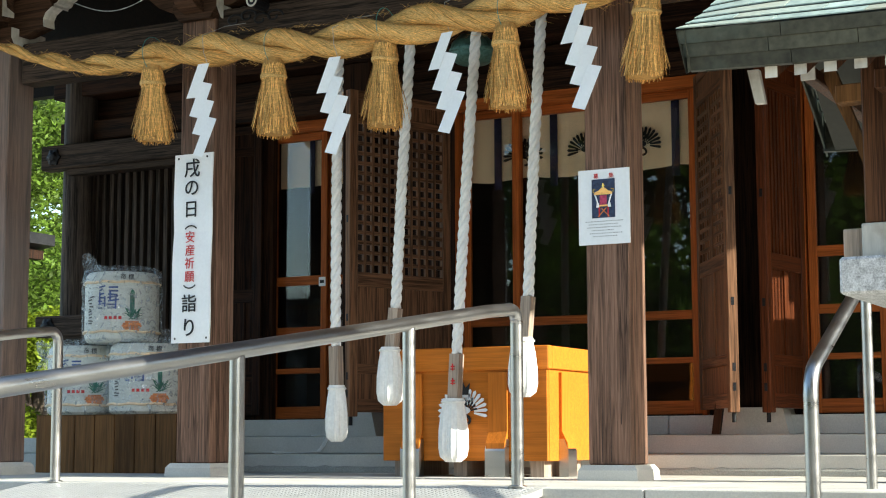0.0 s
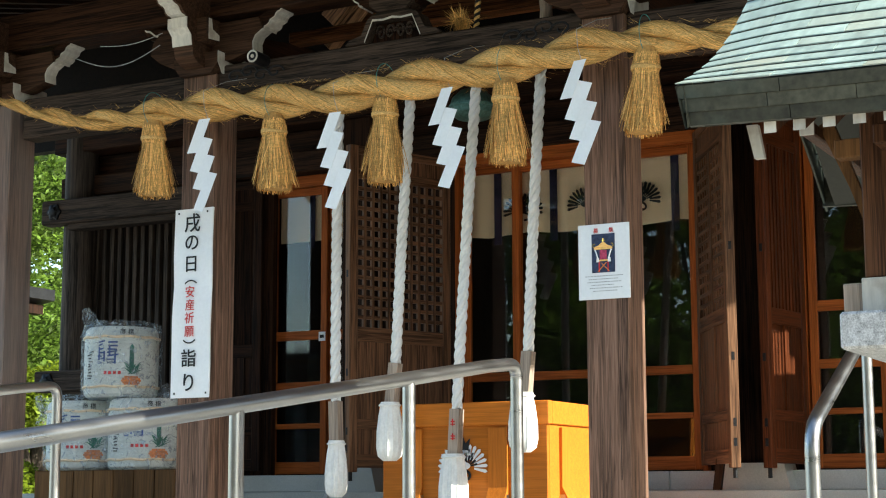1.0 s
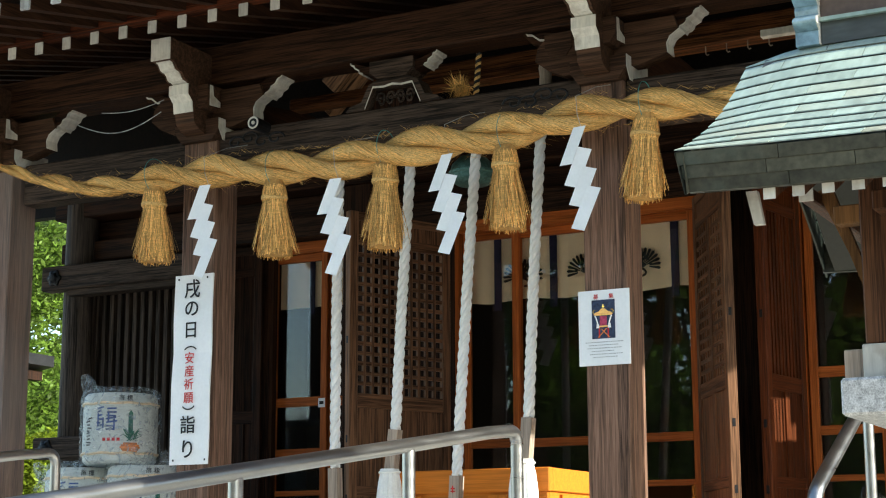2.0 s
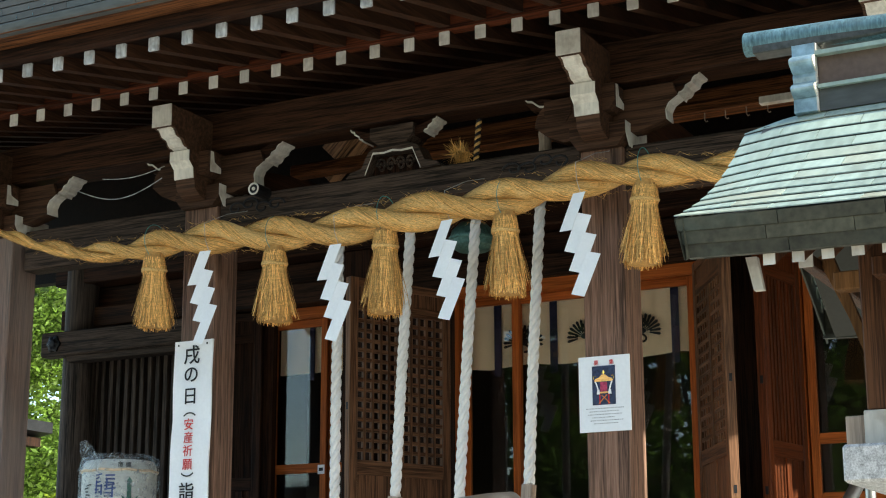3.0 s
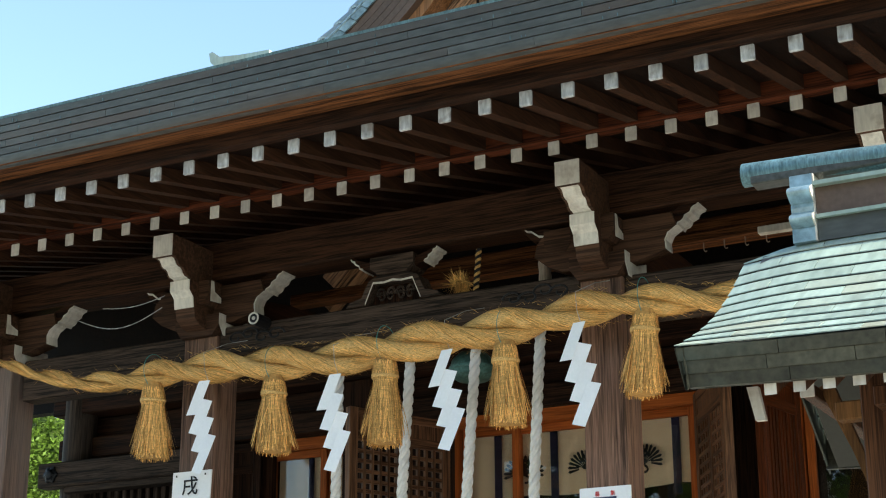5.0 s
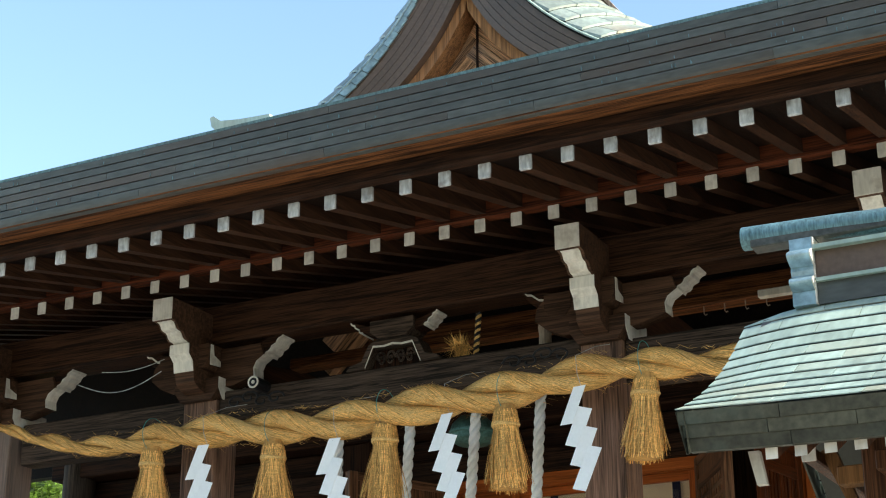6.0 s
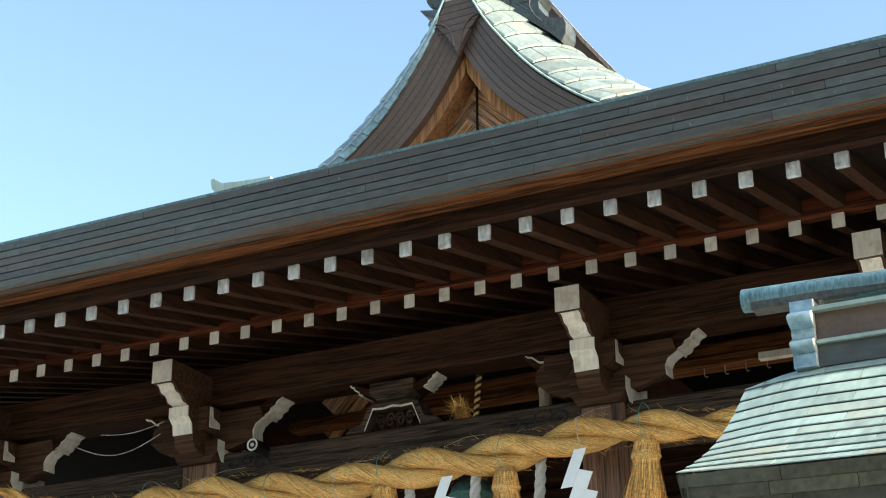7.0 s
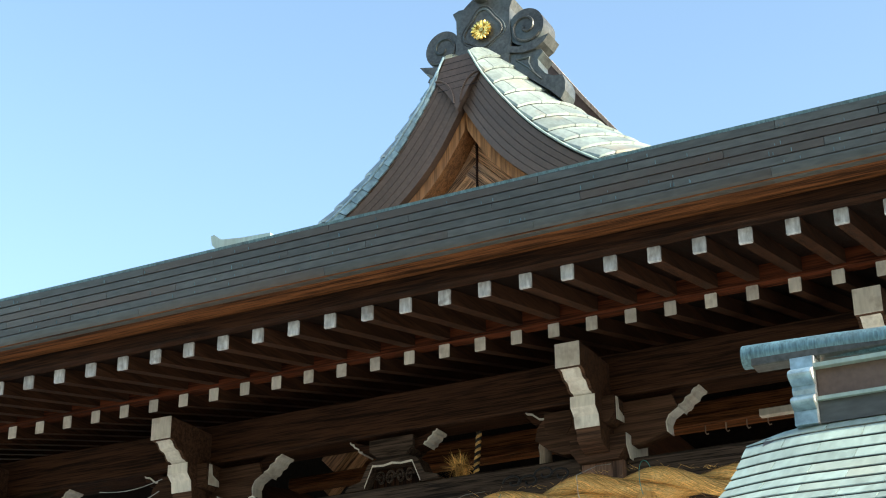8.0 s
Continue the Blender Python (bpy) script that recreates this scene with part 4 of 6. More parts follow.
# cream curtain with navy ribbons inside the centre doors
curtain = thing("shrine_curtain", (-4.41, 10.46, H + 1.86), "cream cloth curtain with dark blue ribbons and black crane crests", "curtain")
bm = bmesh.new()
cols = 60
rows = []
for i in range(cols + 1):
    x = lerp(-0.95, 0.95, i / cols)
    rows.append([bm.verts.new((x, 0.012 * math.sin(i * 0.9) * (1 - z / 0.6), z + 0.02 * math.cos(i * 0.35) * (1 - z / 0.5) * 0.5)) for z in (0.0, 0.15, 0.3, 0.5)])
for a, b in zip(rows, rows[1:]):
    for k in range(3):
        bm.faces.new((a[k], b[k], b[k + 1], a[k + 1]))
part("cloth", bm, "cream", curtain, smooth=True)
for x in (-0.60, -0.16, 0.30, 0.75):
    part("ribbon", boxed(x - 0.028, x + 0.028, -0.035, -0.028, -0.07, 0.5), "navy", curtain, "dark blue hanging ribbon")


def crane_crest(parent, cx, cz, r, y, material="ink", wing_material=None):
    """A round crane crest: two fans of feathers, a body and a neck."""
    wm = wing_material or material
    for sx in (-1, 1):
        for k in range(11):
            a = radians(-12 + 15.5 * k)
            d = Vector((sx * math.cos(a), 0, math.sin(a)))
            n = Vector((-d.z, 0, d.x))
            bm = bmesh.new()
            p0, p1 = d * r * 0.38, d * r
            base = Vector((cx + sx * r * 0.25, y, cz))
            vs = [bm.verts.new(base + q) for q in (p0 - n * r * 0.04, p1 - n * r * 0.085, p1 * 1.10, p1 + n * r * 0.085, p0 + n * r * 0.04)]
            f = bm.faces.new(vs)
            ex = bmesh.ops.extrude_face_region(bm, geom=[f])
            for v in [g for g in ex["geom"] if isinstance(g, bmesh.types.BMVert)]:
                v.co.y -= 0.003
            part("feather", bm, wm, parent)
        for k in range(7):
            a = radians(14 + 21 * k)
            bm = bmesh.new()
            d, n = Vector((sx * math.cos(a), 0, math.sin(a))), Vector((-math.sin(a), 0, sx * math.cos(a)))
            base = Vector((cx + sx * r * 0.25, y - 0.004, cz))
            bm.faces.new([bm.verts.new(base + q) for q in (d * r * 0.2 - n * r * 0.03, d * r * 0.52 - n * r * 0.055, d * r * 0.58, d * r * 0.52 + n * r * 0.055, d * r * 0.2 + n * r * 0.03)])
            part("feather", bm, material, parent)
    pts = [(cx - r * 0.1 + r * 0.5 * math.sin(i * 0.35), y - 0.002, cz - r * 0.1 - r * 0.5 * (1 - math.cos(i * 0.42)) * 0.5) for i in range(9)]
    part("neck", tubed(pts, r * 0.07, 5), material, parent)
    body = [(cx + r * 0.42 * math.cos(a), cz + r * 0.05 + r * 0.20 * math.sin(a)) for a in [i * 2 * math.pi / 14 for i in range(14)]]
    part("body", prismed(body, "xz", y - 0.006, y - 0.001), wm, parent)


for x in (-0.40, 0.10, 0.49):
    crane_crest(curtain, x, 0.165, 0.118, -0.03)


side_curtain = thing("shrine_curtain", (-6.58, DEEP + 0.16, H + 1.97), "cream cloth curtain with a dark blue ribbon behind the side door", "curtain")
bm = bmesh.new()
rows = [[bm.verts.new((lerp(-0.42, 0.42, i / 30), 0.010 * math.sin(i * 0.8) * (1 - z / 0.6), z)) for z in (0.0, 0.2, 0.48)] for i in range(31)]
for a, b in zip(rows, rows[1:]):
    for k in range(2):
        bm.faces.new((a[k], b[k], b[k + 1], a[k + 1]))
part("cloth", bm, "cream", side_curtain, smooth=True)
part("ribbon", boxed(-0.13, -0.085, -0.035, -0.028, -0.06, 0.48), "navy", side_curtain, "dark blue hanging ribbon")


# ---- straw rope over the porch front ----
rope = thing("straw_rope", (-4.7, 8.0, H + 2.39), "thick twisted golden straw rope strung across the pillars", "rope")
LINE = [(-7.62, 2.655, 0.016), (-7.45, 2.60, 0.018), (-7.2, 2.50, 0.022), (-6.8, 2.405, 0.030), (-6.45, 2.385, 0.038), (-6.1, 2.405, 0.047), (-5.7, 2.395, 0.052),
        (-5.3, 2.36, 0.053), (-4.9, 2.342, 0.054), (-4.5, 2.372, 0.056), (-4.1, 2.378, 0.057), (-3.7, 2.395, 0.055), (-3.3, 2.435, 0.050),
        (-2.95, 2.436, 0.045), (-2.55, 2.39, 0.042), (-2.1, 2.40, 0.036), (-1.7, 2.45, 0.025)]


def rope_at(x):
    for a, b in zip(LINE, LINE[1:]):
        if x <= b[0]:
            f = (x - a[0]) / (b[0] - a[0])
            f = f * f * (3 - 2 * f) * 0.4 + f * 0.6
            return lerp(a[1], b[1], f) - 2.39, lerp(a[2], b[2], f)
    return LINE[-1][1] - 2.39, LINE[-1][2]


FIBRES = []
for k in range(2):
    pts, rad, x, ph = [], [], -7.62, 0.6
    while x <= -1.7:
        z, r = rope_at(x)
        a = ph + k * math.pi
        off = r * 1.0
        pts.append((x + 4.7, -off * math.sin(a), z + off * math.cos(a)))
        rad.append(r * 1.02)
        FIBRES.append((Vector(pts[-1]), r * 1.02, k))
        x += 0.02
        ph += 0.02 * 2 * math.pi / (0.42 + r * 10.5)
    bm = tubed(pts, 0.05, 14, radii=rad)
    for v in bm.verts:
        v.co += Vector((0, 1, 1)) * 0.004 * noise.noise(v.co * Vector((6, 40, 40)))
    part("strand", bm, "hemp", rope, smooth=True)
bm = bmesh.new()
runs = [[f for f in FIBRES if f[2] == k] for k in range(2)]
for i in range(15000):
    run = runs[i % 2]
    j = random.randrange(0, len(run) - 9)
    a0 = random.uniform(0, 2 * math.pi)
    ln = random.randrange(4, 9)
    vs = []
    for q in range(0, ln, 2):
        p, r, _ = run[j + q]
        a = a0 + q * 0.16
        out = Vector((0, math.cos(a), math.sin(a)))
        c = p + out * (r + 0.001 + 0.0022 * (i % 7) / 6 + (0.007 if q + 2 >= ln and i % 4 == 0 else 0.0))
        w = Vector((0, -math.sin(a), math.cos(a))) * 0.0016
        vs.append((bm.verts.new(c - w), bm.verts.new(c + w)))
    for u, v in zip(vs, vs[1:]):
        bm.faces.new((u[0], u[1], v[1], v[0]))
tagged(part("fibre_layer", bm, "straw", rope), kind="stuff")
bm = bmesh.new()
for i in range(900):
    x = random.uniform(-7.4, -1.9)
    z, r = rope_at(x)
    a = random.uniform(0, 2 * math.pi)
    p = Vector((x + 4.7, -math.sin(a) * r * 1.9, z + math.cos(a) * r * 1.95))
    d = Vector((random.choice((-1, 1)) * random.uniform(0.6, 1), -math.sin(a) * 0.5, math.cos(a) * random.uniform(0.1, 0.9))).normalized() * random.uniform(0.02, 0.075)
    w = Vector((0, 0.4, 1)).normalized() * 0.0013
    bm.faces.new([bm.verts.new(q) for q in (p - w, p + w, p + d)])
tagged(part("loose_straw", bm, "straw", rope), kind="stuff")


def tassel(x, z_top, z_bot, lean):
    t = thing("straw_tassel", (x, 7.985, H + z_top), "golden straw tassel bound near its top under the rope", "tassel", "straw tassels")
    ln = z_top - z_bot
    bm = bmesh.new()
    prof = [(0.056, 0.03), (0.064, -0.01), (0.066, -ln * 0.14), (0.061, -ln * 0.19), (0.070, -ln * 0.3), (0.084, -ln * 0.55), (0.092, -ln * 0.94), (0.088, -ln * 0.98)]
    lathe(bm, prof, 40)
    for v in bm.verts:
        n = noise.noise(Vector((math.atan2(v.co.y, v.co.x) * 6, z_top * 9, v.co.z * 2)))
        v.co.x *= 1 + 0.10 * n
        v.co.y *= 1 + 0.10 * n
        v.co.x += lean * (-v.co.z)
    part("core", bm, "dry_core", t)
    bm = bmesh.new()
    for i in range(1700):
        a = random.uniform(0, 2 * math.pi)
        inner = random.random() < 0.35
        z0 = -ln * (random.uniform(0.0, 0.1) if inner else random.uniform(0.14, 0.55))
        f = max(0.0, min(1.0, (-z0 / ln - 0.18) / 0.8))
        ra = 0.067 if inner else lerp(0.066, 0.094, f)
        q0 = Vector((math.cos(a) * ra, math.sin(a) * ra, z0))
        a2 = a + random.gauss(0, 0.34)
        z1 = -ln * (random.uniform(0.2, 0.3) if inner else random.uniform(0.80, 1.03))
        r1 = 0.069 if inner else random.uniform(0.086, 0.106) * (0.85 if -z1 < ln * 0.88 else 1.0)
        q1 = Vector((math.cos(a2) * r1, math.sin(a2) * r1, z1))
        if not inner and random.random() < 0.12:
            q1 += Vector((math.cos(a2), math.sin(a2), 0.5)) * random.uniform(0.02, 0.05)
        q0.x -= lean * q0.z
        q1.x -= lean * q1.z
        w = Vector((-math.sin(a), math.cos(a), 0)) * random.uniform(0.0010, 0.0030)
        mid = (q0 + q1) / 2 + Vector((math.cos(a), math.sin(a), 0)) * random.uniform(0.0, 0.012)
        v = [bm.verts.new(p) for p in (q0 - w, q0 + w, mid + w, mid - w, q1 + w, q1 - w)]
        bm.faces.new((v[0], v[1], v[2], v[3]))
        bm.faces.new((v[3], v[2], v[4], v[5]))
    tagged(part("straw_skirt", bm, "straw", t), kind="stuff")
    ring = [(0.074 * math.cos(a) + lean * ln * 0.19, 0.074 * math.sin(a), -ln * 0.19 + 0.004 * math.sin(2 * a) + 0.006 * math.sin(a / 2)) for a in [i * 2 * math.pi / 20 for i in range(41)]]
    part("binding", tubed(ring, 0.0085, 6), "hemp", t, "twisted straw binding")
    loop = [(0.0, 0.012 + 0.118 * math.cos(a), 0.105 + 0.112 * math.sin(a)) for a in [i * 2 * math.pi / 20 for i in range(21)]]
    part("tie_string", tubed(loop, 0.002, 5), "teal", t, "thin teal tie string")
    return t


for x, zt, zb, lean in ((-6.237, 2.308, 1.859, 0.05), (-5.329, 2.25, 1.814, 0.03), (-4.557, 2.28, 1.792, 0.0), (-3.784, 2.275, 1.827, 0.03), (-2.944, 2.345, 1.91, -0.06)):
    tassel(x, zt, zb, lean)


def paper_streamer(x, z):
    t = thing("paper_streamer", (x, 7.875, H + z), "white folded zigzag paper streamer hung from the rope", "paper streamer", "paper streamers")
    w = 0.071
    for k in range(4):
        top = Vector((0.028 * k - 0.005, -0.006 * k, 0.015 - 0.112 * k))
        down = Vector((-0.085, 0, -0.205)) if k < 3 else Vector((-0.10, 0, -0.225))
        wid = Vector((w + 0.006, random.uniform(-0.012, 0.012), -0.022 if k else 0.0))
        bm = bmesh.new()
        q = [top, top + wid, top + wid + down, top + down]
        fr = [bm.verts.new(p) for p in q]
        bk = [bm.verts.new(p + Vector((0, 0.002, 0))) for p in q]
        bm.faces.new(fr)
        bm.faces.new(bk[::-1])
        for i in range(4):
            bm.faces.new((fr[i], fr[(i + 1) % 4], bk[(i + 1) % 4], bk[i]))
        part("fold", bm, "paper", t)
    hook = [(0.02, 0.0, 0.0), (0.01, 0.075, 0.03), (0.0, 0.045, 0.10), (0.0, 0.03, 0.20), (0.05, 0.2, 0.29), (0.09, 0.385, 0.35)]
    part("wire_hook", tubed(hook, 0.0018, 5), "wire", t, "thin grey wire")
    return t


for x, z in ((-5.80, 2.265), (-4.865, 2.20), (-4.125, 2.255), (-3.315, 2.31)):
    paper_streamer(x, z)


beam("bell_beam", -5.93, -3.42, 8.53, 8.82, 2.62, 2.74, "beam", "dark beam that carries the bell ropes")


# ---- bell ropes ----
def bell_rope(top, grip_top, grip_bot, tas_top, tas_bot, tw):
    t = thing("bell_rope", (grip_top[0], 8.60, H + grip_top[1]), "twisted white bell rope with a wooden grip and cloth tassel", "bell rope", "bell ropes")
    o = Vector((grip_top[0], 0, grip_top[1]))
    f = min(1.0, (2.64 - grip_top[1]) / (top[1] - grip_top[1]))
    top = (lerp(grip_top[0], top[0], f), lerp(grip_top[1], top[1], f))
    a, b = Vector((top[0], 0, top[1])) - o, Vector((0, 0, 0))
    n = int((a - b).length / 0.011)
    for k in range(3):
        pts = []
        for i in range(n + 1):
            f = i / n
            p = a.lerp(b, f)
            ph = f * (a - b).length / 0.20 * 2 * math.pi + k * 2 * math.pi / 3
            p = p + Vector((math.cos(ph), -math.sin(ph), 0)) * 0.0165
            p.x += -0.006 * math.sin(f * math.pi)
            pts.append(p)
        part("strand", tubed(pts, 0.0185, 8), "cloth", t, smooth=True)
    g0, g1 = b, Vector((grip_bot[0], 0, grip_bot[1])) - o
    bm = tubed([g0, g1], 0.043, 4, radii=[0.046, 0.046])
    part("grip", bm, "grip", t, "grey weathered square wooden grip")
    bm = bmesh.new()
    z0, z1, cx = tas_top[1] - o.z, tas_bot[1] - o.z, tas_top[0] - o.x
    h = z0 - z1
    lathe(bm, [(tw * 0.72, z0 + 0.006), (tw * 0.78, z0 - 0.012), (tw * 0.74, z0 - 0.03), (tw * 0.86, z0 - h * 0.22), (tw, z0 - h * 0.5), (tw * 1.02, z0 - h * 0.78), (tw * 0.9, z0 - h * 0.92), (tw * 0.5, z1)], 96, cx, 0)
    for v in bm.verts:
        an = math.atan2(v.co.y, v.co.x - cx)
        f = 1 + (0.035 * math.sin(13 * an + 3 * noise.noise(Vector((an * 2, cx * 9, 0)))) + 0.02 * math.sin(29 * an)) * (v.co.z < z0 - 0.02) + 0.02 * math.sin(5 * an + cx * 40)
        v.co.x, v.co.y = cx + (v.co.x - cx) * f, v.co.y * f
    part("tassel", bm, "cloth", t, "gathered white cloth tassel", smooth=True)
    ring = [(cx + tw * 0.80 * math.cos(q), tw * 0.80 * math.sin(q), z0 - 0.014) for q in [i * 2 * math.pi / 16 for i in range(17)]]
    part("neck_cord", tubed(ring, 0.007, 6), "cloth", t)
    return t


bell_rope((-5.240, 2.99), (-5.259, 0.580), (-5.250, 0.329), (-5.250, 0.333), (-5.248, -0.008), 0.068)
bell_rope((-4.690, 2.99), (-4.831, 0.800), (-4.860, 0.556), (-4.872, 0.558), (-4.872, 0.209), 0.078)
bell_rope((-4.232, 2.99), (-4.414, 0.510), (-4.430, 0.237), (-4.439, 0.240), (-4.441, -0.130), 0.086)
bell_rope((-3.808, 2.99), (-3.942, 0.833), (-3.965, 0.585), (-3.981, 0.588), (-3.984, 0.247), 0.083)
writing = thing("grip_writing", (-4.42, 8.555, H + 0.37), "two red painted marks on the wooden grip", "marking")
for k in range(2):
    part("red_mark", boxed(-0.012, 0.014, -0.002, 0.002, 0.06 - 0.085 * k, 0.068 - 0.085 * k), "red", writing)
    part("red_mark", boxed(-0.003, 0.004, -0.003, 0.001, 0.04 - 0.085 * k, 0.08 - 0.085 * k), "red", writing)
    part("red_mark", boxed(-0.014, 0.016, -0.002, 0.002, 0.045 - 0.085 * k, 0.051 - 0.085 * k), "red", writing)
bell = thing("shrine_bell", (-4.37, 8.75, H + 2.30), "round green bronze shrine bell under the beam", "bell")
part("bell_body", lathe(bmesh.new(), [(0.02, 0.0), (0.10, 0.006), (0.135, 0.03), (0.142, 0.07), (0.142, 0.09), (0.13, 0.13), (0.08, 0.18), (0.02, 0.20)], 28), "bell", bell, smooth=True)
part("bell_hanger", tubed([(0, 0, 0.18), (0, 0, 0.325)], 0.02, 8), "iron", bell)
part("bell_seam", lathe(bmesh.new(), [(0.142, 0.065), (0.150, 0.07), (0.150, 0.085), (0.142, 0.09)], 28), "bell", bell)
knot = thing("rope_knot", (-4.26, 8.45, H + 2.72), "frayed straw knot with black and yellow cord on the beam", "knot")
bm = bmesh.new()
for i in range(420):
    a = random.uniform(0, 6.28)
    p = Vector((-0.03 + random.gauss(0, 0.02), random.gauss(0, 0.02), 0.12))
    q = p + Vector((random.gauss(-0.02, 0.045), random.gauss(0, 0.03), random.uniform(-0.11, 0.10)))
    w = Vector((0.0028, 0, 0.002))
    bm.faces.new([bm.verts.new(v) for v in (p - w, p + w, q)])
part("frayed_straw", bm, "straw", knot)
for k in range(2):
    part("cord", tubed([(0.06 + 0.0005 * i + 0.010 * math.cos(i * 0.8 + k * math.pi), 0.010 * math.sin(i * 0.8 + k * math.pi), 0.0055 * i) for i in range(60)], 0.010, 6), "ink" if k else "hemp", knot, "black and yellow twisted cord")
sock = thing("rope_sleeve", (-3.72, 8.42, H + 2.70), "straw-wound rope end above the beam", "rope")
part("sleeve", lathe(bmesh.new(), [(0.036, 0.0), (0.040, 0.06), (0.036, 0.12), (0.042, 0.17), (0.03, 0.22)], 12), "grip", sock, smooth=True)
part("winding", tubed([(0.034 * math.cos(i), 0.034 * math.sin(i), 0.2 + 0.006 * i) for i in range(20)], 0.007, 5), "straw", sock)
lamp = thing("round_speaker", (-5.538, 8.05, H + 2.687), "small round white-rimmed loudspeaker under the eave", "speaker")
part("housing", tubed([(0, 0.0, 0), (0, 0.14, 0)], 0.04, 16), "iron", lamp)
part("rim", tubed([(0.034 * math.cos(a), -0.002, 0.034 * math.sin(a)) for a in [i * 2 * math.pi / 20 for i in range(21)]], 0.006, 6), "white", lamp, "white rim")
part("cone", tubed([(0, -0.004, 0), (0, 0.002, 0)], 0.012, 12), "white", lamp, "pale centre")
cable = thing("slack_cable", (-6.64, 8.1, H + 2.87), "slack grey cable under the eave", "cable")
part("wire", tubed([(lerp(-0.34, 0.35, i / 20), 0.0, -0.095 * math.sin(math.pi * i / 20)) for i in range(21)], 0.0032, 6), "wire", cable)
part("wire", tubed([(lerp(-0.18, 0.33, i / 16), 0.05, 0.075 + 0.02 * i / 16 - 0.03 * math.sin(math.pi * i / 16)) for i in range(17)], 0.0026, 6), "wire", cable)

# ---- offertory box ----
off = thing("offertory_box", (-4.45, 9.08, H + FLOOR), "bright orange cedar offertory box with steel-shod legs", "offertory box")
BW, BD = 0.555, 0.33
part("front_board", boxed(-BW, BW, -BD, -BD + 0.03, 0.095, 0.64, bev=0.004), "cedar", off)
part("back_board", boxed(-BW, BW, BD - 0.03, BD, 0.095, 0.64), "cedar", off)
for sx in (-1, 1):
    part("side_board", boxed(*sorted((sx * (BW - 0.03), sx * BW)), -BD + 0.03, BD - 0.03, 0.095, 0.64), "cedar", off)
for nm, a in (("rim", (-BW - 0.02, BW + 0.02, -BD - 0.02, -BD + 0.035)), ("rim", (-BW - 0.02, BW + 0.02, BD - 0.035, BD + 0.02))):
    part(nm, boxed(*a, 0.635, 0.775, bev=0.006), "cedar", off)
for sx in (-1, 1):
    part("rim", boxed(*sorted((sx * (BW - 0.035), sx * (BW + 0.02))), -BD + 0.035, BD - 0.035, 0.637, 0.773, bev=0.004), "cedar", off)
for k in range(9):
    part("grille_bar", prismed([(-BD + 0.03, 0.70), (BD - 0.03, 0.70), (BD - 0.03, 0.74), (-BD + 0.03, 0.74)], "yz", -0.48 + 0.12 * k - 0.012, -0.48 + 0.12 * k + 0.012), "cedar_z", off)
part("floor_board", boxed(-BW + 0.03, BW - 0.03, -BD + 0.03, BD - 0.03, 0.10, 0.12), "cedar", off)
LEGS = [(-0.335, -BD - 0.002), (0.24, -BD - 0.002)]
for lx, ly in LEGS:
    part("leg", prismed([(ly - 0.055, 0.20), (ly - 0.018, 0.27), (ly - 0.02, 0.62), (ly, 0.62), (ly, 0.0), (ly - 0.055, 0.0)], "yz", lx - 0.062, lx + 0.062), "cedar_z", off)
    part("leg_shoe", prismed([(ly - 0.06, 0.0), (ly - 0.06, 0.155), (ly - 0.032, 0.225), (ly - 0.0005, 0.225), (ly - 0.0005, 0.0)], "yz", lx - 0.066, lx + 0.066), "steel", off, "bright steel shoe")
for ly in (-0.10,):
    part("leg", prismed([(BW + 0.055, 0.20), (BW + 0.018, 0.27), (BW + 0.02, 0.62), (BW + 0.001, 0.62), (BW + 0.001, 0.0), (BW + 0.055, 0.0)], "xz", ly - 0.06, ly + 0.06), "cedar_z", off)
    part("leg_shoe", prismed([(BW + 0.06, 0.0), (BW + 0.06, 0.155), (BW + 0.032, 0.225), (BW + 0.001, 0.225), (BW + 0.001, 0.0)], "xz", ly - 0.064, ly + 0.064), "steel", off, "bright steel shoe")
for bx in (-0.46, -0.05, 0.46):
    part("under_block", boxed(bx - 0.045, bx + 0.045, -BD + 0.06, BD - 0.05, 0.0, 0.094), "grip", off)
crest = thing("crane_crest", (-4.45, 8.745, H + 0.17), "white painted crane crest with black feather tips", "crest")
crane_crest(crest, 0.0, 0.0, 0.125, 0.0, "ink", "paper")
part("head_feathers", prismed([(-0.03, 0.10), (-0.04, 0.17), (-0.01, 0.14), (0.0, 0.19), (0.02, 0.14), (0.05, 0.17), (0.04, 0.10)], "xz", -0.004, 0.0), "ink", crest)
string = thing("white_string", (-6.2, 9.62, H - 0.094), "loose white string lying on the stone step", "string")
for k in range(3):
    o = 0.012 * k
    part("cord", tubed([(-0.22 - o, 0.06, 0.006 + o / 3), (-0.06, 0.12 - o, 0.007), (0.0 + o, 0.262, 0.012), (0.04 + o, 0.274, 0.06), (0.08 + o, 0.272, 0.122 + o / 3), (0.05, 0.295, 0.131), (-0.04 - o, 0.32 - o, 0.130)], 0.0045, 6), "cloth", string)

# ---- crate and sake barrels ----
crate = thing("wooden_crate", (-7.35, 9.24, H + FLOOR), "low dark brown plank stand under the sake barrels", "stand")
for k in range(7):
    part("plank", boxed(-0.62 + 0.177 * k, -0.62 + 0.177 * (k + 1) - 0.009, -0.29, -0.265, 0.0, 0.40, bev=0.003), "crate", crate)
part("carcass", boxed(-0.615, 0.615, -0.264, 0.29, 0.0, 0.38), "crate", crate)
part("top_board", boxed(-0.62, 0.62, -0.29, 0.30, 0.401, 0.405), "crate", crate)


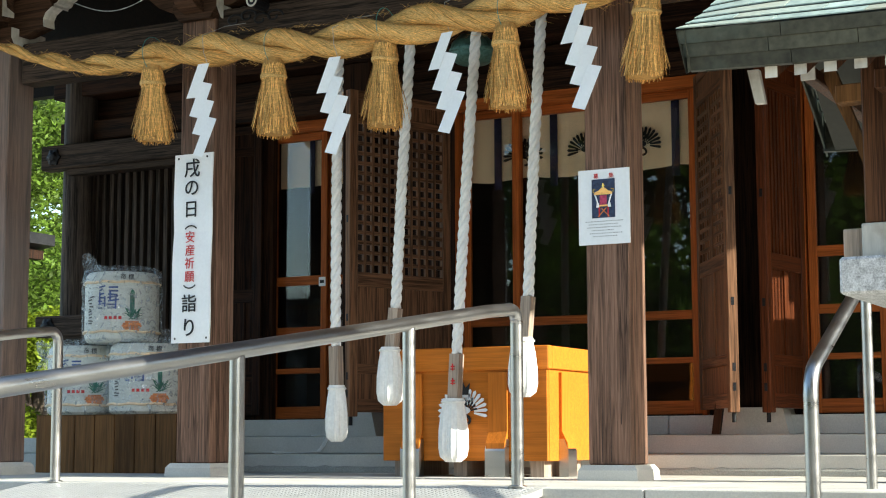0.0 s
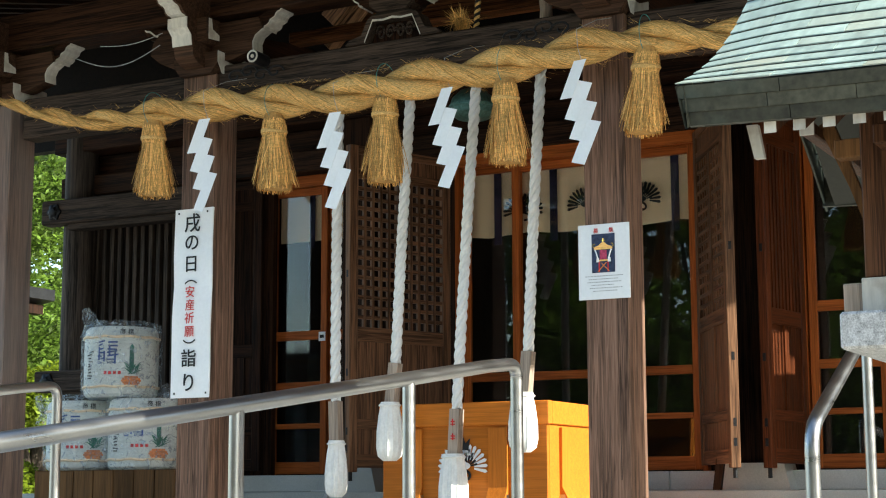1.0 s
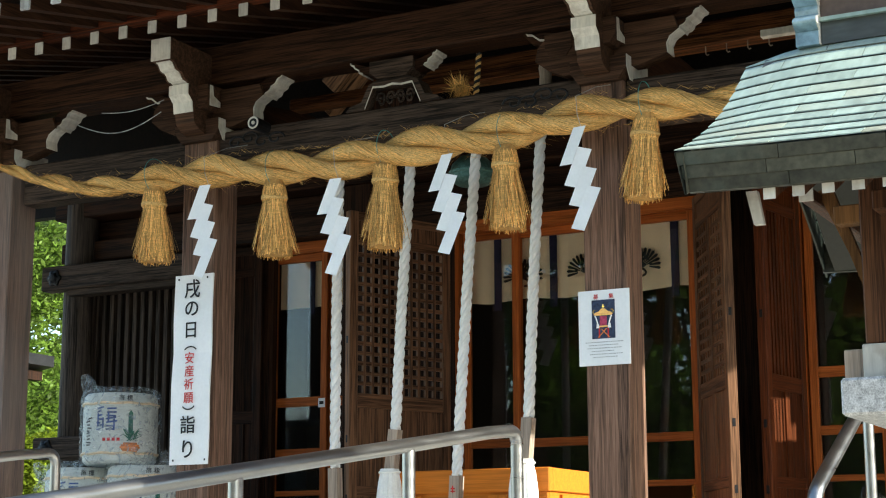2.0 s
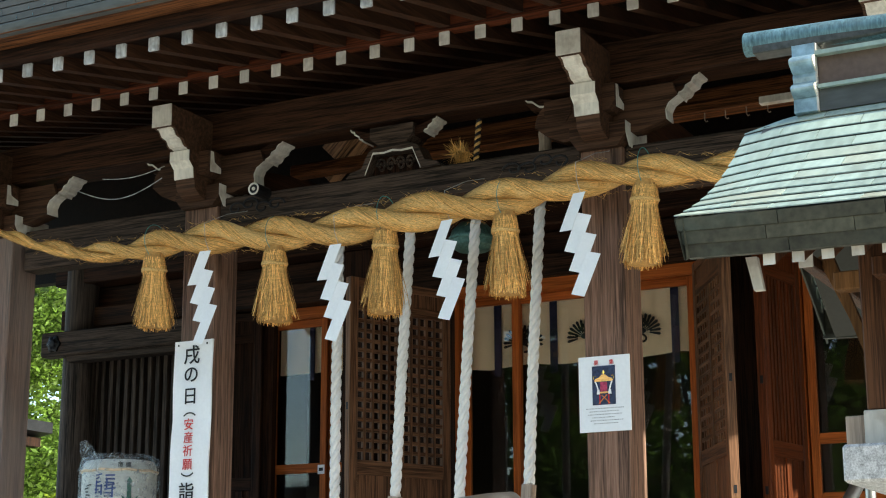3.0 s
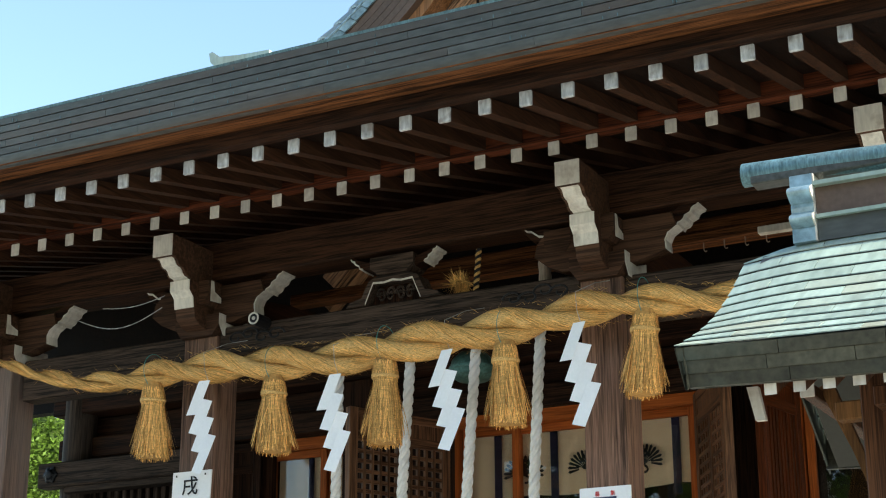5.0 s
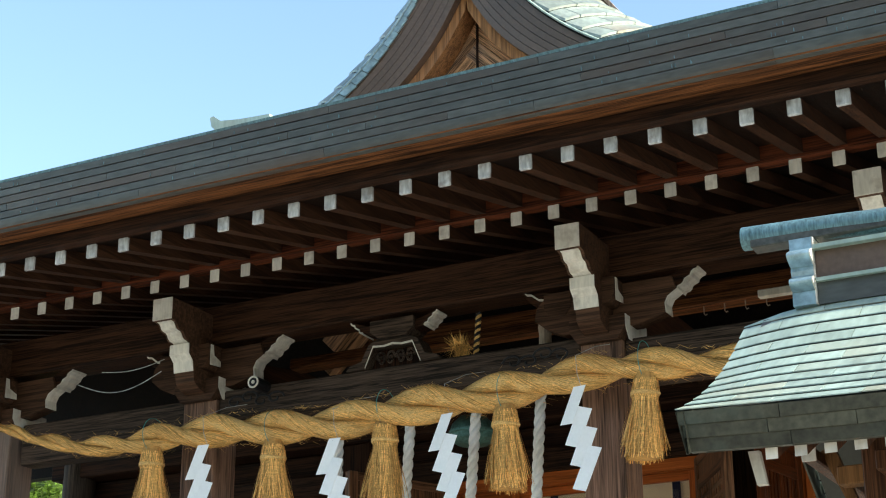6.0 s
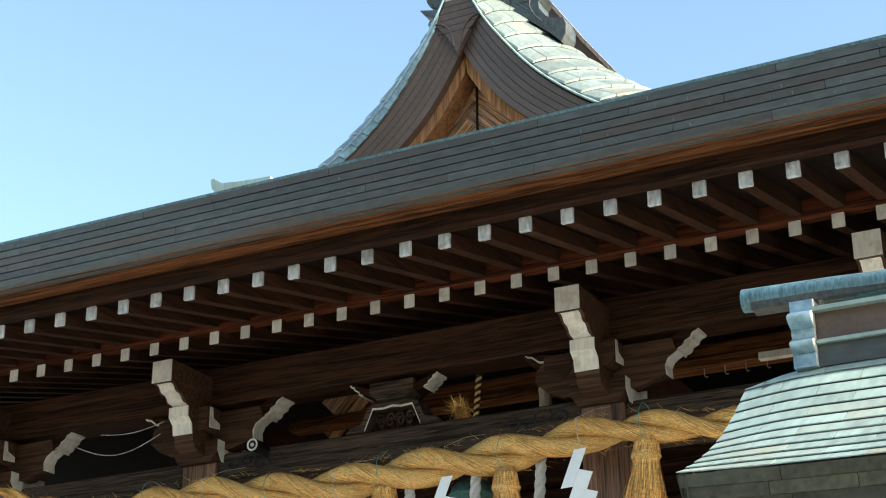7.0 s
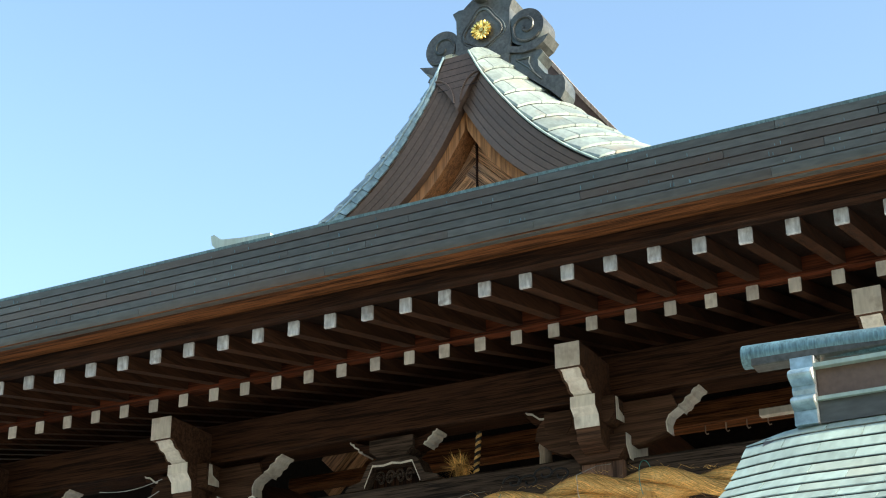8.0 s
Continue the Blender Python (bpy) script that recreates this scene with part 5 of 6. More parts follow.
def letters(parent, text, x, z, size, y, material, name="character"):
    cu = bpy.data.curves.new("text", "FONT")
    cu.body, cu.size, cu.align_x, cu.align_y, cu.extrude, cu.offset = text, 1.0, "CENTER", "CENTER", 0.004, 0.008 if material == "ink" else 0.0
    ob = new("text", cu)
    me = bpy.data.meshes.new_from_object(ob.evaluated_get(bpy.context.evaluated_depsgraph_get()))
    bpy.data.objects.remove(ob)
    co = np.array([v.co[:] for v in me.vertices])
    mid = (co.min(axis=0) + co.max(axis=0)) / 2
    me.transform(Matrix.Translation((-mid[0], -mid[1], 0)))
    me.materials.clear()
    me.materials.append(M[material])
    o = new(name, me)
    o.parent = parent
    o.matrix_basis = pose(x, y, z, 90, 0, 0) @ Matrix.Diagonal((size, size, 0.3, 1))
    return o


def on_drum(parent, name, pts, r, material, label=""):
    """A painted shape that follows the drum; pts are arc length and height."""
    bm = bmesh.new()
    vs = [bm.verts.new((r * math.sin(u / r), -r * math.cos(u / r), z)) for u, z in pts]
    bm.faces.new(vs)
    me = part(name, bm, material, parent, label)
    return me


def bar(parent, u, z, w, h, r, material, tilt=0.0):
    n = 6
    top = [(u - w / 2 + w * i / n, z + h / 2 + tilt * i / n) for i in range(n + 1)]
    bot = [(u - w / 2 + w * i / n, z - h / 2 + tilt * i / n) for i in range(n + 1)]
    on_drum(parent, "brush_mark", bot + top[::-1], r, material)


def barrel(x, y, z, turn, label, knot_side):
    t = thing("sake_barrel", (x, y, H + z), label, "sake barrel", "sake barrels")
    t.rotation_euler = (0, 0, radians(turn))
    R0 = 0.262
    part("straw_body", lathe(bmesh.new(), [(R0 * 0.9, 0.0), (R0 * 0.98, 0.02), (R0, 0.06), (R0, 0.43), (R0 * 0.97, 0.475), (R0 * 0.90, 0.495), (R0 * 0.5, 0.50)], 40), "wrap", t, smooth=True)
    for z1 in (0.07, 0.42):
        ring = [((R0 + 0.004) * math.cos(a), (R0 + 0.004) * math.sin(a), z1 + 0.004 * math.sin(9 * a)) for a in [i * 2 * math.pi / 40 for i in range(41)]]
        part("straw_cord", tubed(ring, 0.010, 6), "cream", t, "pale straw cord")
    r = R0 + 0.003
    rnd = random.Random(4)
    # blue brush writing, a plain trade mark shape
    for k in range(7):
        bar(t, -0.115 + rnd.uniform(-0.01, 0.01), 0.235 + 0.024 * k, rnd.uniform(0.03, 0.065), 0.012, r + 0.0002 * k, "blue", rnd.uniform(-0.008, 0.014))
        bar(t, -0.030 + rnd.uniform(-0.01, 0.01), 0.235 + 0.024 * k, rnd.uniform(0.05, 0.085), 0.012, r + 0.0002 * k, "blue", rnd.uniform(-0.008, 0.014))
    for k in range(4):
        bar(t, -0.125 + 0.04 * k, 0.30 + rnd.uniform(-0.03, 0.03), 0.013, rnd.uniform(0.06, 0.11), r + 0.0018, "blue")
    for k, ch in enumerate("商標"):
        o = letters(t, ch, 0, 0, 0.05, 0, "ink")
        u = 0.045 + 0.055 * k
        o.matrix_basis = pose((r + 0.001) * math.sin(u / r), -(r + 0.001) * math.cos(u / r), 0.455, 90, 0, math.degrees(u / r)) @ Matrix.Diagonal((0.042, 0.042, 0.3, 1))
    for k in range(10):
        bar(t, -0.215 + rnd.uniform(-0.012, 0.012), 0.13 + 0.02 * k, rnd.uniform(0.03, 0.06), 0.010, r, "ink", rnd.uniform(-0.01, 0.01))
    for k in range(4):
        bar(t, -0.075 + 0.034 * k, 0.165, 0.022, 0.022, r, "red")
    # bamboo and pine in an orange tub
    for k, w in enumerate((0.105, 0.125, 0.145, 0.13, 0.10)):
        bar(t, 0.112, 0.082 + 0.0135 * k, w, 0.0137, r + 0.0006, "orange")
    for k in range(34):
        a = rnd.uniform(0.1, 3.04)
        u0, z0 = 0.115 + rnd.uniform(-0.03, 0.03), 0.15 + rnd.uniform(0, 0.05)
        u1, z1 = u0 + 0.055 * math.cos(a), z0 + 0.05 * math.sin(a)
        on_drum(t, "pine_mark", [(u0 - 0.006, z0), (u0 + 0.006, z0), (u1 + 0.004, z1), (u1 - 0.004, z1)], r + 0.001 + 0.0001 * k, "green")
    on_drum(t, "bamboo_mark", [(0.095, 0.17), (0.128, 0.17), (0.128, 0.35), (0.112, 0.37), (0.095, 0.345)], r + 0.0007, "green")
    # clear plastic bag, crumpled, with a knot
    bm = lathe(bmesh.new(), [(R0 * 0.95, -0.0), (R0 * 1.06, 0.03), (R0 * 1.07, 0.1), (R0 * 1.075, 0.2), (R0 * 1.08, 0.3), (R0 * 1.07, 0.43), (R0 * 1.02, 0.51), (R0 * 0.8, 0.54), (R0 * 0.3, 0.535)], 72)
    bmesh.ops.subdivide_edges(bm, edges=bm.edges[:], cuts=1, use_grid_fill=True)
    for v in bm.verts:
        n = (0.22 - abs(noise.noise(v.co * 11 + Vector((z, x, 0))))) * 0.036 + noise.noise(v.co * 37) * 0.006
        v.co += Vector((v.co.x, v.co.y, 0)).normalized() * max(-0.006, n) + Vector((0, 0, n * 0.8))
    bag = part("plastic_bag", bm, "film", t, "crumpled clear plastic bag", smooth=False)
    bag.visible_shadow = False
    kx, kz = knot_side
    bm = tubed([(kx, -0.03, kz - 0.06), (kx - 0.02, -0.03, kz), (kx - 0.045, -0.03, kz + 0.06), (kx - 0.07, -0.03, kz + 0.12)], 0.05, 12, radii=[0.10, 0.055, 0.045, 0.03])
    for v in bm.verts:
        v.co += Vector((1, 1, 0.5)) * noise.noise(v.co * 30) * 0.016
    ear = part("bag_ear", bm, "film", t, "gathered plastic bag end")
    ear.visible_shadow = False
    return t


barrel(-7.80, 9.26, 0.186, 32, "white straw-wrapped sake barrel in clear plastic", (-0.25, 0.42))
barrel(-7.22, 9.24, 0.186, 34, "white straw-wrapped sake barrel in clear plastic", (0.2, 0.48))
barrel(-7.42, 9.20, 0.695, 30, "white straw-wrapped sake barrel stacked upon two others", (-0.19, 0.52))


# ---- writing on the pillars ----
banner = thing("paper_sign", (-6.075, 8.212, H + 1.205), "tall white paper sign with black and red lettering on a pillar", "sign")
bm = bmesh.new()
rows = []
for i in range(13):
    z = lerp(-0.598, 0.595, i / 12)
    xs = lerp(-0.153, -0.140, i / 12) + 0.003 * math.sin(i * 1.1)
    y = -0.004 - 0.006 * abs(math.sin(i * 0.9))
    rows.append([bm.verts.new(p) for p in ((xs, y, z), (xs + 0.145, y + 0.001, z), (xs + 0.291, y, z), (xs + 0.291, 0.004, z), (xs, 0.004, z))])
for a, b in zip(rows, rows[1:]):
    for k in range(5):
        bm.faces.new((a[k], a[(k + 1) % 5], b[(k + 1) % 5], b[k]))
bm.faces.new(rows[0][::-1])
bm.faces.new(rows[-1])
part("sheet", bm, "paper", banner)
for ch, x, z, size, c in (("戌", -0.003, 0.505, 0.125, "ink"), ("の", -0.005, 0.378, 0.118, "ink"), ("日", -0.007, 0.242, 0.115, "ink"), ("︵", -0.007, 0.128, 0.095, "ink"),
                          ("安", -0.012, 0.067, 0.078, "red"), ("産", -0.012, -0.016, 0.076, "red"), ("祈", -0.014, -0.098, 0.076, "red"), ("願", -0.013, -0.184, 0.076, "red"),
                          ("︶", -0.012, -0.247, 0.095, "ink"), ("詣", -0.014, -0.350, 0.118, "ink"), ("り", -0.012, -0.502, 0.125, "ink")):
    letters(banner, ch, x, z, size, -0.013, c)
for x, z in ((-0.11, 0.57), (0.11, 0.57), (-0.12, -0.57), (0.12, -0.57)):
    part("pin", boxed(x - 0.004, x + 0.004, -0.014, -0.009, z - 0.006, z + 0.006), "iron", banner, "small pin")

notice = thing("notice_sheet", (-3.30, 8.212, H + 1.27), "white notice sheet with a small colour picture on a pillar", "notice")
part("sheet", prismed([(-0.150, -0.208), (0.150, -0.208), (0.150, 0.208), (-0.150, 0.208)], "xz", -0.006, 0.003), "paper", notice)
for ch, x in (("募", -0.045), ("集", 0.045)):
    letters(notice, ch, x, 0.172, 0.030, -0.0075, "red")
part("picture", boxed(-0.070, 0.066, -0.009, -0.0065, -0.062, 0.153), "dusk", notice, "dark printed picture")
roof_line = [(-0.058, 0.070), (-0.050, 0.082), (-0.030, 0.088), (-0.012, 0.104), (0.008, 0.104), (0.026, 0.088), (0.046, 0.082), (0.054, 0.070), (0.040, 0.066), (-0.044, 0.066)]
part("picture_shape", prismed(roof_line, "xz", -0.0118, -0.0092), "straw", notice)
for sx in (-1, 1):
    curl = [(-0.002 + sx * (0.052 + 0.008 * math.cos(a)), -0.0105, 0.088 + 0.010 * math.sin(a)) for a in [0.6 * i - 1.2 for i in range(7)]]
    part("picture_shape", tubed(curl, 0.002, 5), "gold", notice)
    swag = [(-0.002 + sx * (0.050 - 0.020 * (i / 6) ** 0.7), -0.0105, 0.066 - 0.060 * i / 6) for i in range(7)]
    part("picture_shape", tubed(swag, 0.004, 5), "paper", notice)
    part("picture_shape", prismed([(sx * 0.034 - 0.006, 0.020), (sx * 0.034 + 0.006, 0.020), (sx * 0.034 + 0.009, -0.004), (sx * 0.034 - 0.009, -0.004)], "xz", -0.0122, -0.0095), "paper", notice)
    part("picture_shape", prismed([(sx * 0.030, -0.056), (sx * 0.036, -0.056), (sx * -0.012, -0.008), (sx * -0.018, -0.008)], "xz", -0.0124, -0.0096), "orange", notice)
    part("picture_shape", boxed(sx * 0.026 - 0.003, sx * 0.026 + 0.003, -0.0115, -0.0092, -0.058, 0.0), "red", notice)
part("picture_shape", tubed([(-0.002, -0.0105, 0.104), (-0.002, -0.0105, 0.128)], 0.004, 6), "gold", notice)
part("picture_shape", boxed(-0.014, 0.010, -0.0112, -0.0092, 0.112, 0.117), "gold", notice)
part("picture_shape", boxed(-0.022, 0.018, -0.0115, -0.0092, 0.010, 0.062), "magenta", notice)
part("picture_shape", boxed(-0.030, 0.026, -0.0117, -0.0092, 0.001, 0.009), "straw", notice)
for k, (w, o) in enumerate(((0.22, 0.0), (0.17, -0.005), (0.20, 0.0), (0.13, -0.01), (0.19, 0.01), (0.14, 0.005))):
    x = -w / 2 + o
    while x < w / 2 + o:
        ln = random.uniform(0.005, 0.016)
        part("text_bar", boxed(x, min(x + ln, w / 2 + o), -0.0072, -0.006, -0.083 - 0.0165 * k, -0.0785 - 0.0165 * k), "wire", notice)
        x += ln + 0.0035


# ---- handrails ----
def handrail(x, y_end, z_top, foot, slope, posts, label, r=0.030, length=6.4):
    t = thing("handrail", (x, y_end, H + foot), label, "handrail", "stainless handrails")
    top = z_top - foot
    path = arc_path((0, 0, 0), (0, 0, top), (0, -0.22, top - 0.02), 0.075, 8)
    path = path[:-1] + [(0, -0.30, top - 0.03), (0, -length, top - 0.03 - slope * (length - 0.30))]
    part("top_rail", tubed(path, r, 18), "steel", t, smooth=True)
    for py in posts:
        ztop = top - 0.03 - slope * (py - 0.30) - r
        zb = -(0.137 * py)
        part("post", tubed([(0, -py, zb), (0, -py, ztop + 0.01)], r * 0.9, 16), "steel", t, smooth=True)
    part("flange", lathe(bmesh.new(), [(r * 1.5, 0.0), (r * 1.5, 0.006), (r * 1.05, 0.010)], 18), "steel", t)
    return t


handrail(-3.235, 6.92, 0.612, FLOOR, 0.137, (1.05, 2.28, 3.5, 4.7), "brushed stainless handrail sloping down beside the ramp")
handrail(-6.02, 6.92, 0.605, FLOOR, 0.137, (1.05, 2.28, 3.5), "brushed stainless handrail on the ramp's other edge", r=0.0275, length=5.0)
stair_rail = thing("handrail", (-1.67, 7.25, H + FLOOR), "brushed stainless stair handrail beside the stone step", "handrail", "stainless handrails")
path = arc_path((0, -0.98, -0.75), (0, -0.98, 0.475), (0, 0.0, 0.94), 0.10, 8)
part("top_rail", tubed(path, 0.030, 18), "steel", stair_rail, smooth=True)
part("post", tubed([(0, 0, 0), (0, 0, 0.93)], 0.024, 16), "steel", stair_rail, smooth=True)
stair = thing("front_steps", BASE, "pale stone steps down from the platform edge", "steps", kind="structure")
for k in range(5):
    part("stone_step", boxed(-3.0, 2.5, 6.88 - 0.32 * (k + 1), 6.88 - 0.32 * k, -H, FLOOR - 0.172 * (k + 1), bev=0.006), "stone", stair)

# ---- small roofed shelter beside the steps ----
PS = 0.8
pav = thing("roofed_shelter", (-0.7 * PS, 6.15 * PS, H), "small shelter with a curved pale green copper shingle roof", "shelter")
pav.scale = (PS, PS, PS)
X0, X1 = -1.09, 1.25


def pav_z(v):
    return 1.379 + 0.655 * (0.70 * v + 0.30 * v * v)


def pav_left(v):
    return X0 - 0.026 * (1 - v) ** 3 + 0.012 * math.sin(math.pi * v) + (0.16 * ((v - 0.93) / 0.07) if v > 0.93 else 0)


def eave_lift(x):
    """The eave sweeps up a little towards its ends."""
    return 0.030 * max(0.0, abs(x - 0.08) / 1.17 - 0.2) ** 2


def turned_edge(x, v, side, lift):
    """A point of the roof, which rolls over towards its gable end."""
    near = max(0.0, 1.0 - (x - pav_left(v)) / 0.34)
    roll = 0.026 * near ** 2 * min(1.0, 2.2 * v)
    return Vector((x - 0.8 * roll, side * 0.95 * (1 - v), pav_z(v) + eave_lift(x) * (1 - v) + lift - roll))


RW = 11
plate_w = 0.31
for side in (-1, 1):
    for r in range(RW):
        v0, v1 = r / RW, (r + 1.0) / RW
        x = X0 - (0.5 * plate_w if r % 2 else 0)
        while x < X1:
            xa, xb = max(x, X0 - 0.03), min(x + plate_w - 0.003, X1)
            if xb - xa > 0.01:
                edge = xa < X0 + 0.001
                bm = bmesh.new()
                nx = max(1, round((xb - xa) / 0.05))
                up, dn = [], []
                for vv, lift in ((v0, 0.008), (v1 - 0.008, 0.002)):
                    row = [turned_edge(lerp(pav_left(vv) if edge else xa, xb, i / nx), vv, side, lift) for i in range(nx + 1)]
                    up.append([bm.verts.new(p) for p in row])
                    dn.append([bm.verts.new(p - Vector((0, 0, 0.004))) for p in row])
                for i in range(nx):
                    bm.faces.new((up[0][i], up[0][i + 1], up[1][i + 1], up[1][i]))
                    bm.faces.new((dn[0][i], dn[1][i], dn[1][i + 1], dn[0][i + 1]))
                    bm.faces.new((up[0][i], dn[0][i], dn[0][i + 1], up[0][i + 1]))
                    bm.faces.new((up[1][i], up[1][i + 1], dn[1][i + 1], dn[1][i]))
                bm.faces.new((up[0][0], up[1][0], dn[1][0], dn[0][0]))
                bm.faces.new((up[0][nx], dn[0][nx], dn[1][nx], up[1][nx]))
                part("copper_shingle", bm, "patina", pav, smooth=True)
            x += plate_w
    # layered fascia below the eave
    for c in range(3):
        x = X0 - 0.022 + 0.014 * c
        while x < X1:
            w = 0.36 if c != 1 else 0.30
            bm = bmesh.new()
            xs = [x, min(x + w - 0.002, X1)]
            za = [1.377 - 0.0455 * c + eave_lift(q) for q in xs]
            y0 = side * (0.945 - 0.012 * c)
            vs = [(xs[0], y0, za[0]), (xs[1], y0, za[1]), (xs[1], y0 - side * 0.008, za[1] - 0.0450), (xs[0] + 0.001, y0 - side * 0.008, za[0] - 0.0450)]
            fr = [bm.verts.new(p) for p in vs]
            bk = [bm.verts.new((p[0], p[1] - side * 0.03, p[2])) for p in vs]
            bm.faces.new(fr)
            bm.faces.new(bk[::-1])
            for i in range(4):
                bm.faces.new((fr[i], fr[(i + 1) % 4], bk[(i + 1) % 4], bk[i]))
            part("fascia_plate", bm, "dull_copper", pav)
            x += w
    n = 10
    under = [(side * 0.895 * (1 - 0.92 * i / n), pav_z(0.92 * i / n) - 0.125 * (1 - 0.6 * i / n)) for i in range(n + 1)]
    over = [(a, pav_z(0.92 * i / n) - 0.004) for i, (a, b) in enumerate(under)]
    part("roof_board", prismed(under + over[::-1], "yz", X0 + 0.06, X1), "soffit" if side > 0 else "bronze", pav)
    src = None
    for k in range(22 if side < 0 else 0):
        m = pose(X0 + 0.285 + 0.1005 * k, 0, 0)
        if src is None:
            pts = [(side * 0.88, 1.213), (side * 0.88, 1.257), (side * 0.25, 1.257 + 0.63 * 0.45), (side * 0.25, 1.213 + 0.63 * 0.45)]
            src = part("rafter", prismed(pts, "yz", -0.020, 0.020), "dark_leaf", pav, at=m)
            cap = part("rafter_end", boxed(-0.021, 0.021, *sorted((side * 0.8805, side * 0.884)), 1.212, 1.258), "white", src, "white painted rafter end")
        else:
            o = again(src, m)
            again(cap, pose(0, 0, 0), o)
# verge rolls at the gable end
for side in (-1, 1):
    pts = [tuple(turned_edge(pav_left(v), v, side, -0.004)) for v in [i / 14 for i in range(15)]]
    bm = bmesh.new()
    rr = [[bm.verts.new(q) for q in (p, (p[0] + 0.03, p[1] * 0.99, p[2] - 0.15 + 0.09 * i / 14), (p[0] + 0.038, p[1] * 0.99, p[2] - 0.15 + 0.09 * i / 14), (p[0] + 0.03, p[1], p[2]))] for i, p in enumerate(pts)]
    for a, b in zip(rr, rr[1:]):
        for k in range(4):
            bm.faces.new((a[k], a[(k + 1) % 4], b[(k + 1) % 4], b[k]))
    part("verge_board", bm, "dull_copper", pav)
    if side < 0:
        part("verge_end", prismed([(X0 + 0.165, 1.275), (X0 + 0.205, 1.275), (X0 + 0.225, 1.155), (X0 + 0.190, 1.155)], "xz", -0.76, -0.73), "white", pav, "white painted bargeboard end")
part("ridge_base", boxed(X0 + 0.284, X1, -0.055, 0.055, 2.00, 2.09), "bronze", pav)
part("ridge_course", boxed(X0 + 0.284, X1, -0.075, 0.075, 2.09, 2.105), "patina", pav)
part("ridge_box", boxed(X0 + 0.284, X1, -0.05, 0.05, 2.105, 2.225), "brown_copper", pav)
part("ridge_course", boxed(X0 + 0.284, X1, -0.085, 0.085, 2.225, 2.243), "patina", pav)
part("ridge_roll", tubed([(X0 - 0.02, 0, 2.345), (X0 + 0.35, 0, 2.335), (X0 + 0.55, 0, 2.325), (X0 + 0.70, 0, 2.33), (X1, 0, 2.335)], 0.05, 16), "verdigris", pav, "blue-green copper ridge tube", smooth=True)
def half_round(y, z0, z1, n=8):
    """A bulge of the ridge end's front."""
    return [(y - 0.72 * (z1 - z0) * math.sin(math.pi * i / n), lerp(z0, z1, i / n)) for i in range(n + 1)]


scroll_front = [(-0.070, 2.0), (-0.070, 2.055)] + half_round(-0.066, 2.058, 2.122) + [(-0.062, 2.125), (-0.068, 2.145), (-0.062, 2.163)] + half_round(-0.072, 2.166, 2.234) + [(-0.062, 2.237), (-0.062, 2.285)]
# ridge end front: blue skylight comes from the copper's colour
part("ridge_end_scroll", prismed(scroll_front + [(0.07, 2.285), (0.07, 2.0)], "yz", X0 + 0.185, X0 + 0.276), "sky_copper", pav, "blue-green moulded ridge end")
part("ridge_end_side", prismed(scroll_front + [(0.07, 2.285), (0.07, 2.0)], "yz", X0 + 0.2765, X0 + 0.282), "white", pav, "pale edge of the ridge end")
part("ridge_keel", boxed(X0 + 0.02, X1, -0.046, 0.046, 2.286, 2.322, bev=0.004), "old_bronze", pav, "dark underside of the ridge tube")
part("post", boxed(-0.602, -0.44, -0.47, -0.31, 0.75, 1.45, bev=0.006), "dark_leaf", pav)
part("post", boxed(-0.57, -0.41, 0.31, 0.47, 0.75, 1.45, bev=0.006), "dark_leaf", pav)
part("tie_beam", boxed(-0.70, X1 - 0.2, -0.44, -0.36, 1.195, 1.262, bev=0.004), "crate", pav)
part("tie_beam", boxed(-0.525, -0.455, -0.60, 0.60, 1.20, 1.27, bev=0.004), "dark_leaf", pav)
part("brace", tubed([(-0.745, -0.33, 1.36), (-0.60, -0.35, 0.96)], 0.024, 4), "crate", pav)
part("brace", tubed([(-0.775, -0.28, 1.36), (-0.66, -0.29, 1.10)], 0.022, 4), "crate", pav)
part("purlin", boxed(-0.825, -0.775, -0.42, 0.50, 1.295, 1.345, bev=0.006), "dark_leaf", pav)
part("purlin_end", boxed(-0.827, -0.773, -0.426, -0.4205, 1.293, 1.347, bev=0.002), "white", pav, "white painted purlin end")
part("shoe", boxed(-0.612, -0.42, -0.485, -0.295, 0.62, 0.75, bev=0.004), "white", pav, "white painted post shoe")
part("shoe", boxed(-0.585, -0.395, 0.295, 0.485, 0.62, 0.75, bev=0.004), "white", pav, "white painted post shoe")
part("meter_box", boxed(-0.690, -0.613, -0.43, -0.33, 0.622, 0.74, bev=0.004), "grip", pav, "small grey box")
curb = thing("granite_curb", (-0.7 * PS, 6.15 * PS, 0), "pale speckled granite curb block under the shelter", "granite block")
part("slab", boxed(-0.662 * PS, 1.2 * PS, -0.62 * PS, 0.62 * PS, H + 0.490 * PS, H + 0.62 * PS, bev=0.008), "granite", curb)
part("pier", boxed(-0.15 * PS, 1.0 * PS, -0.45 * PS, 0.45 * PS, 0.0, H + 0.490 * PS, bev=0.01), "granite", curb)


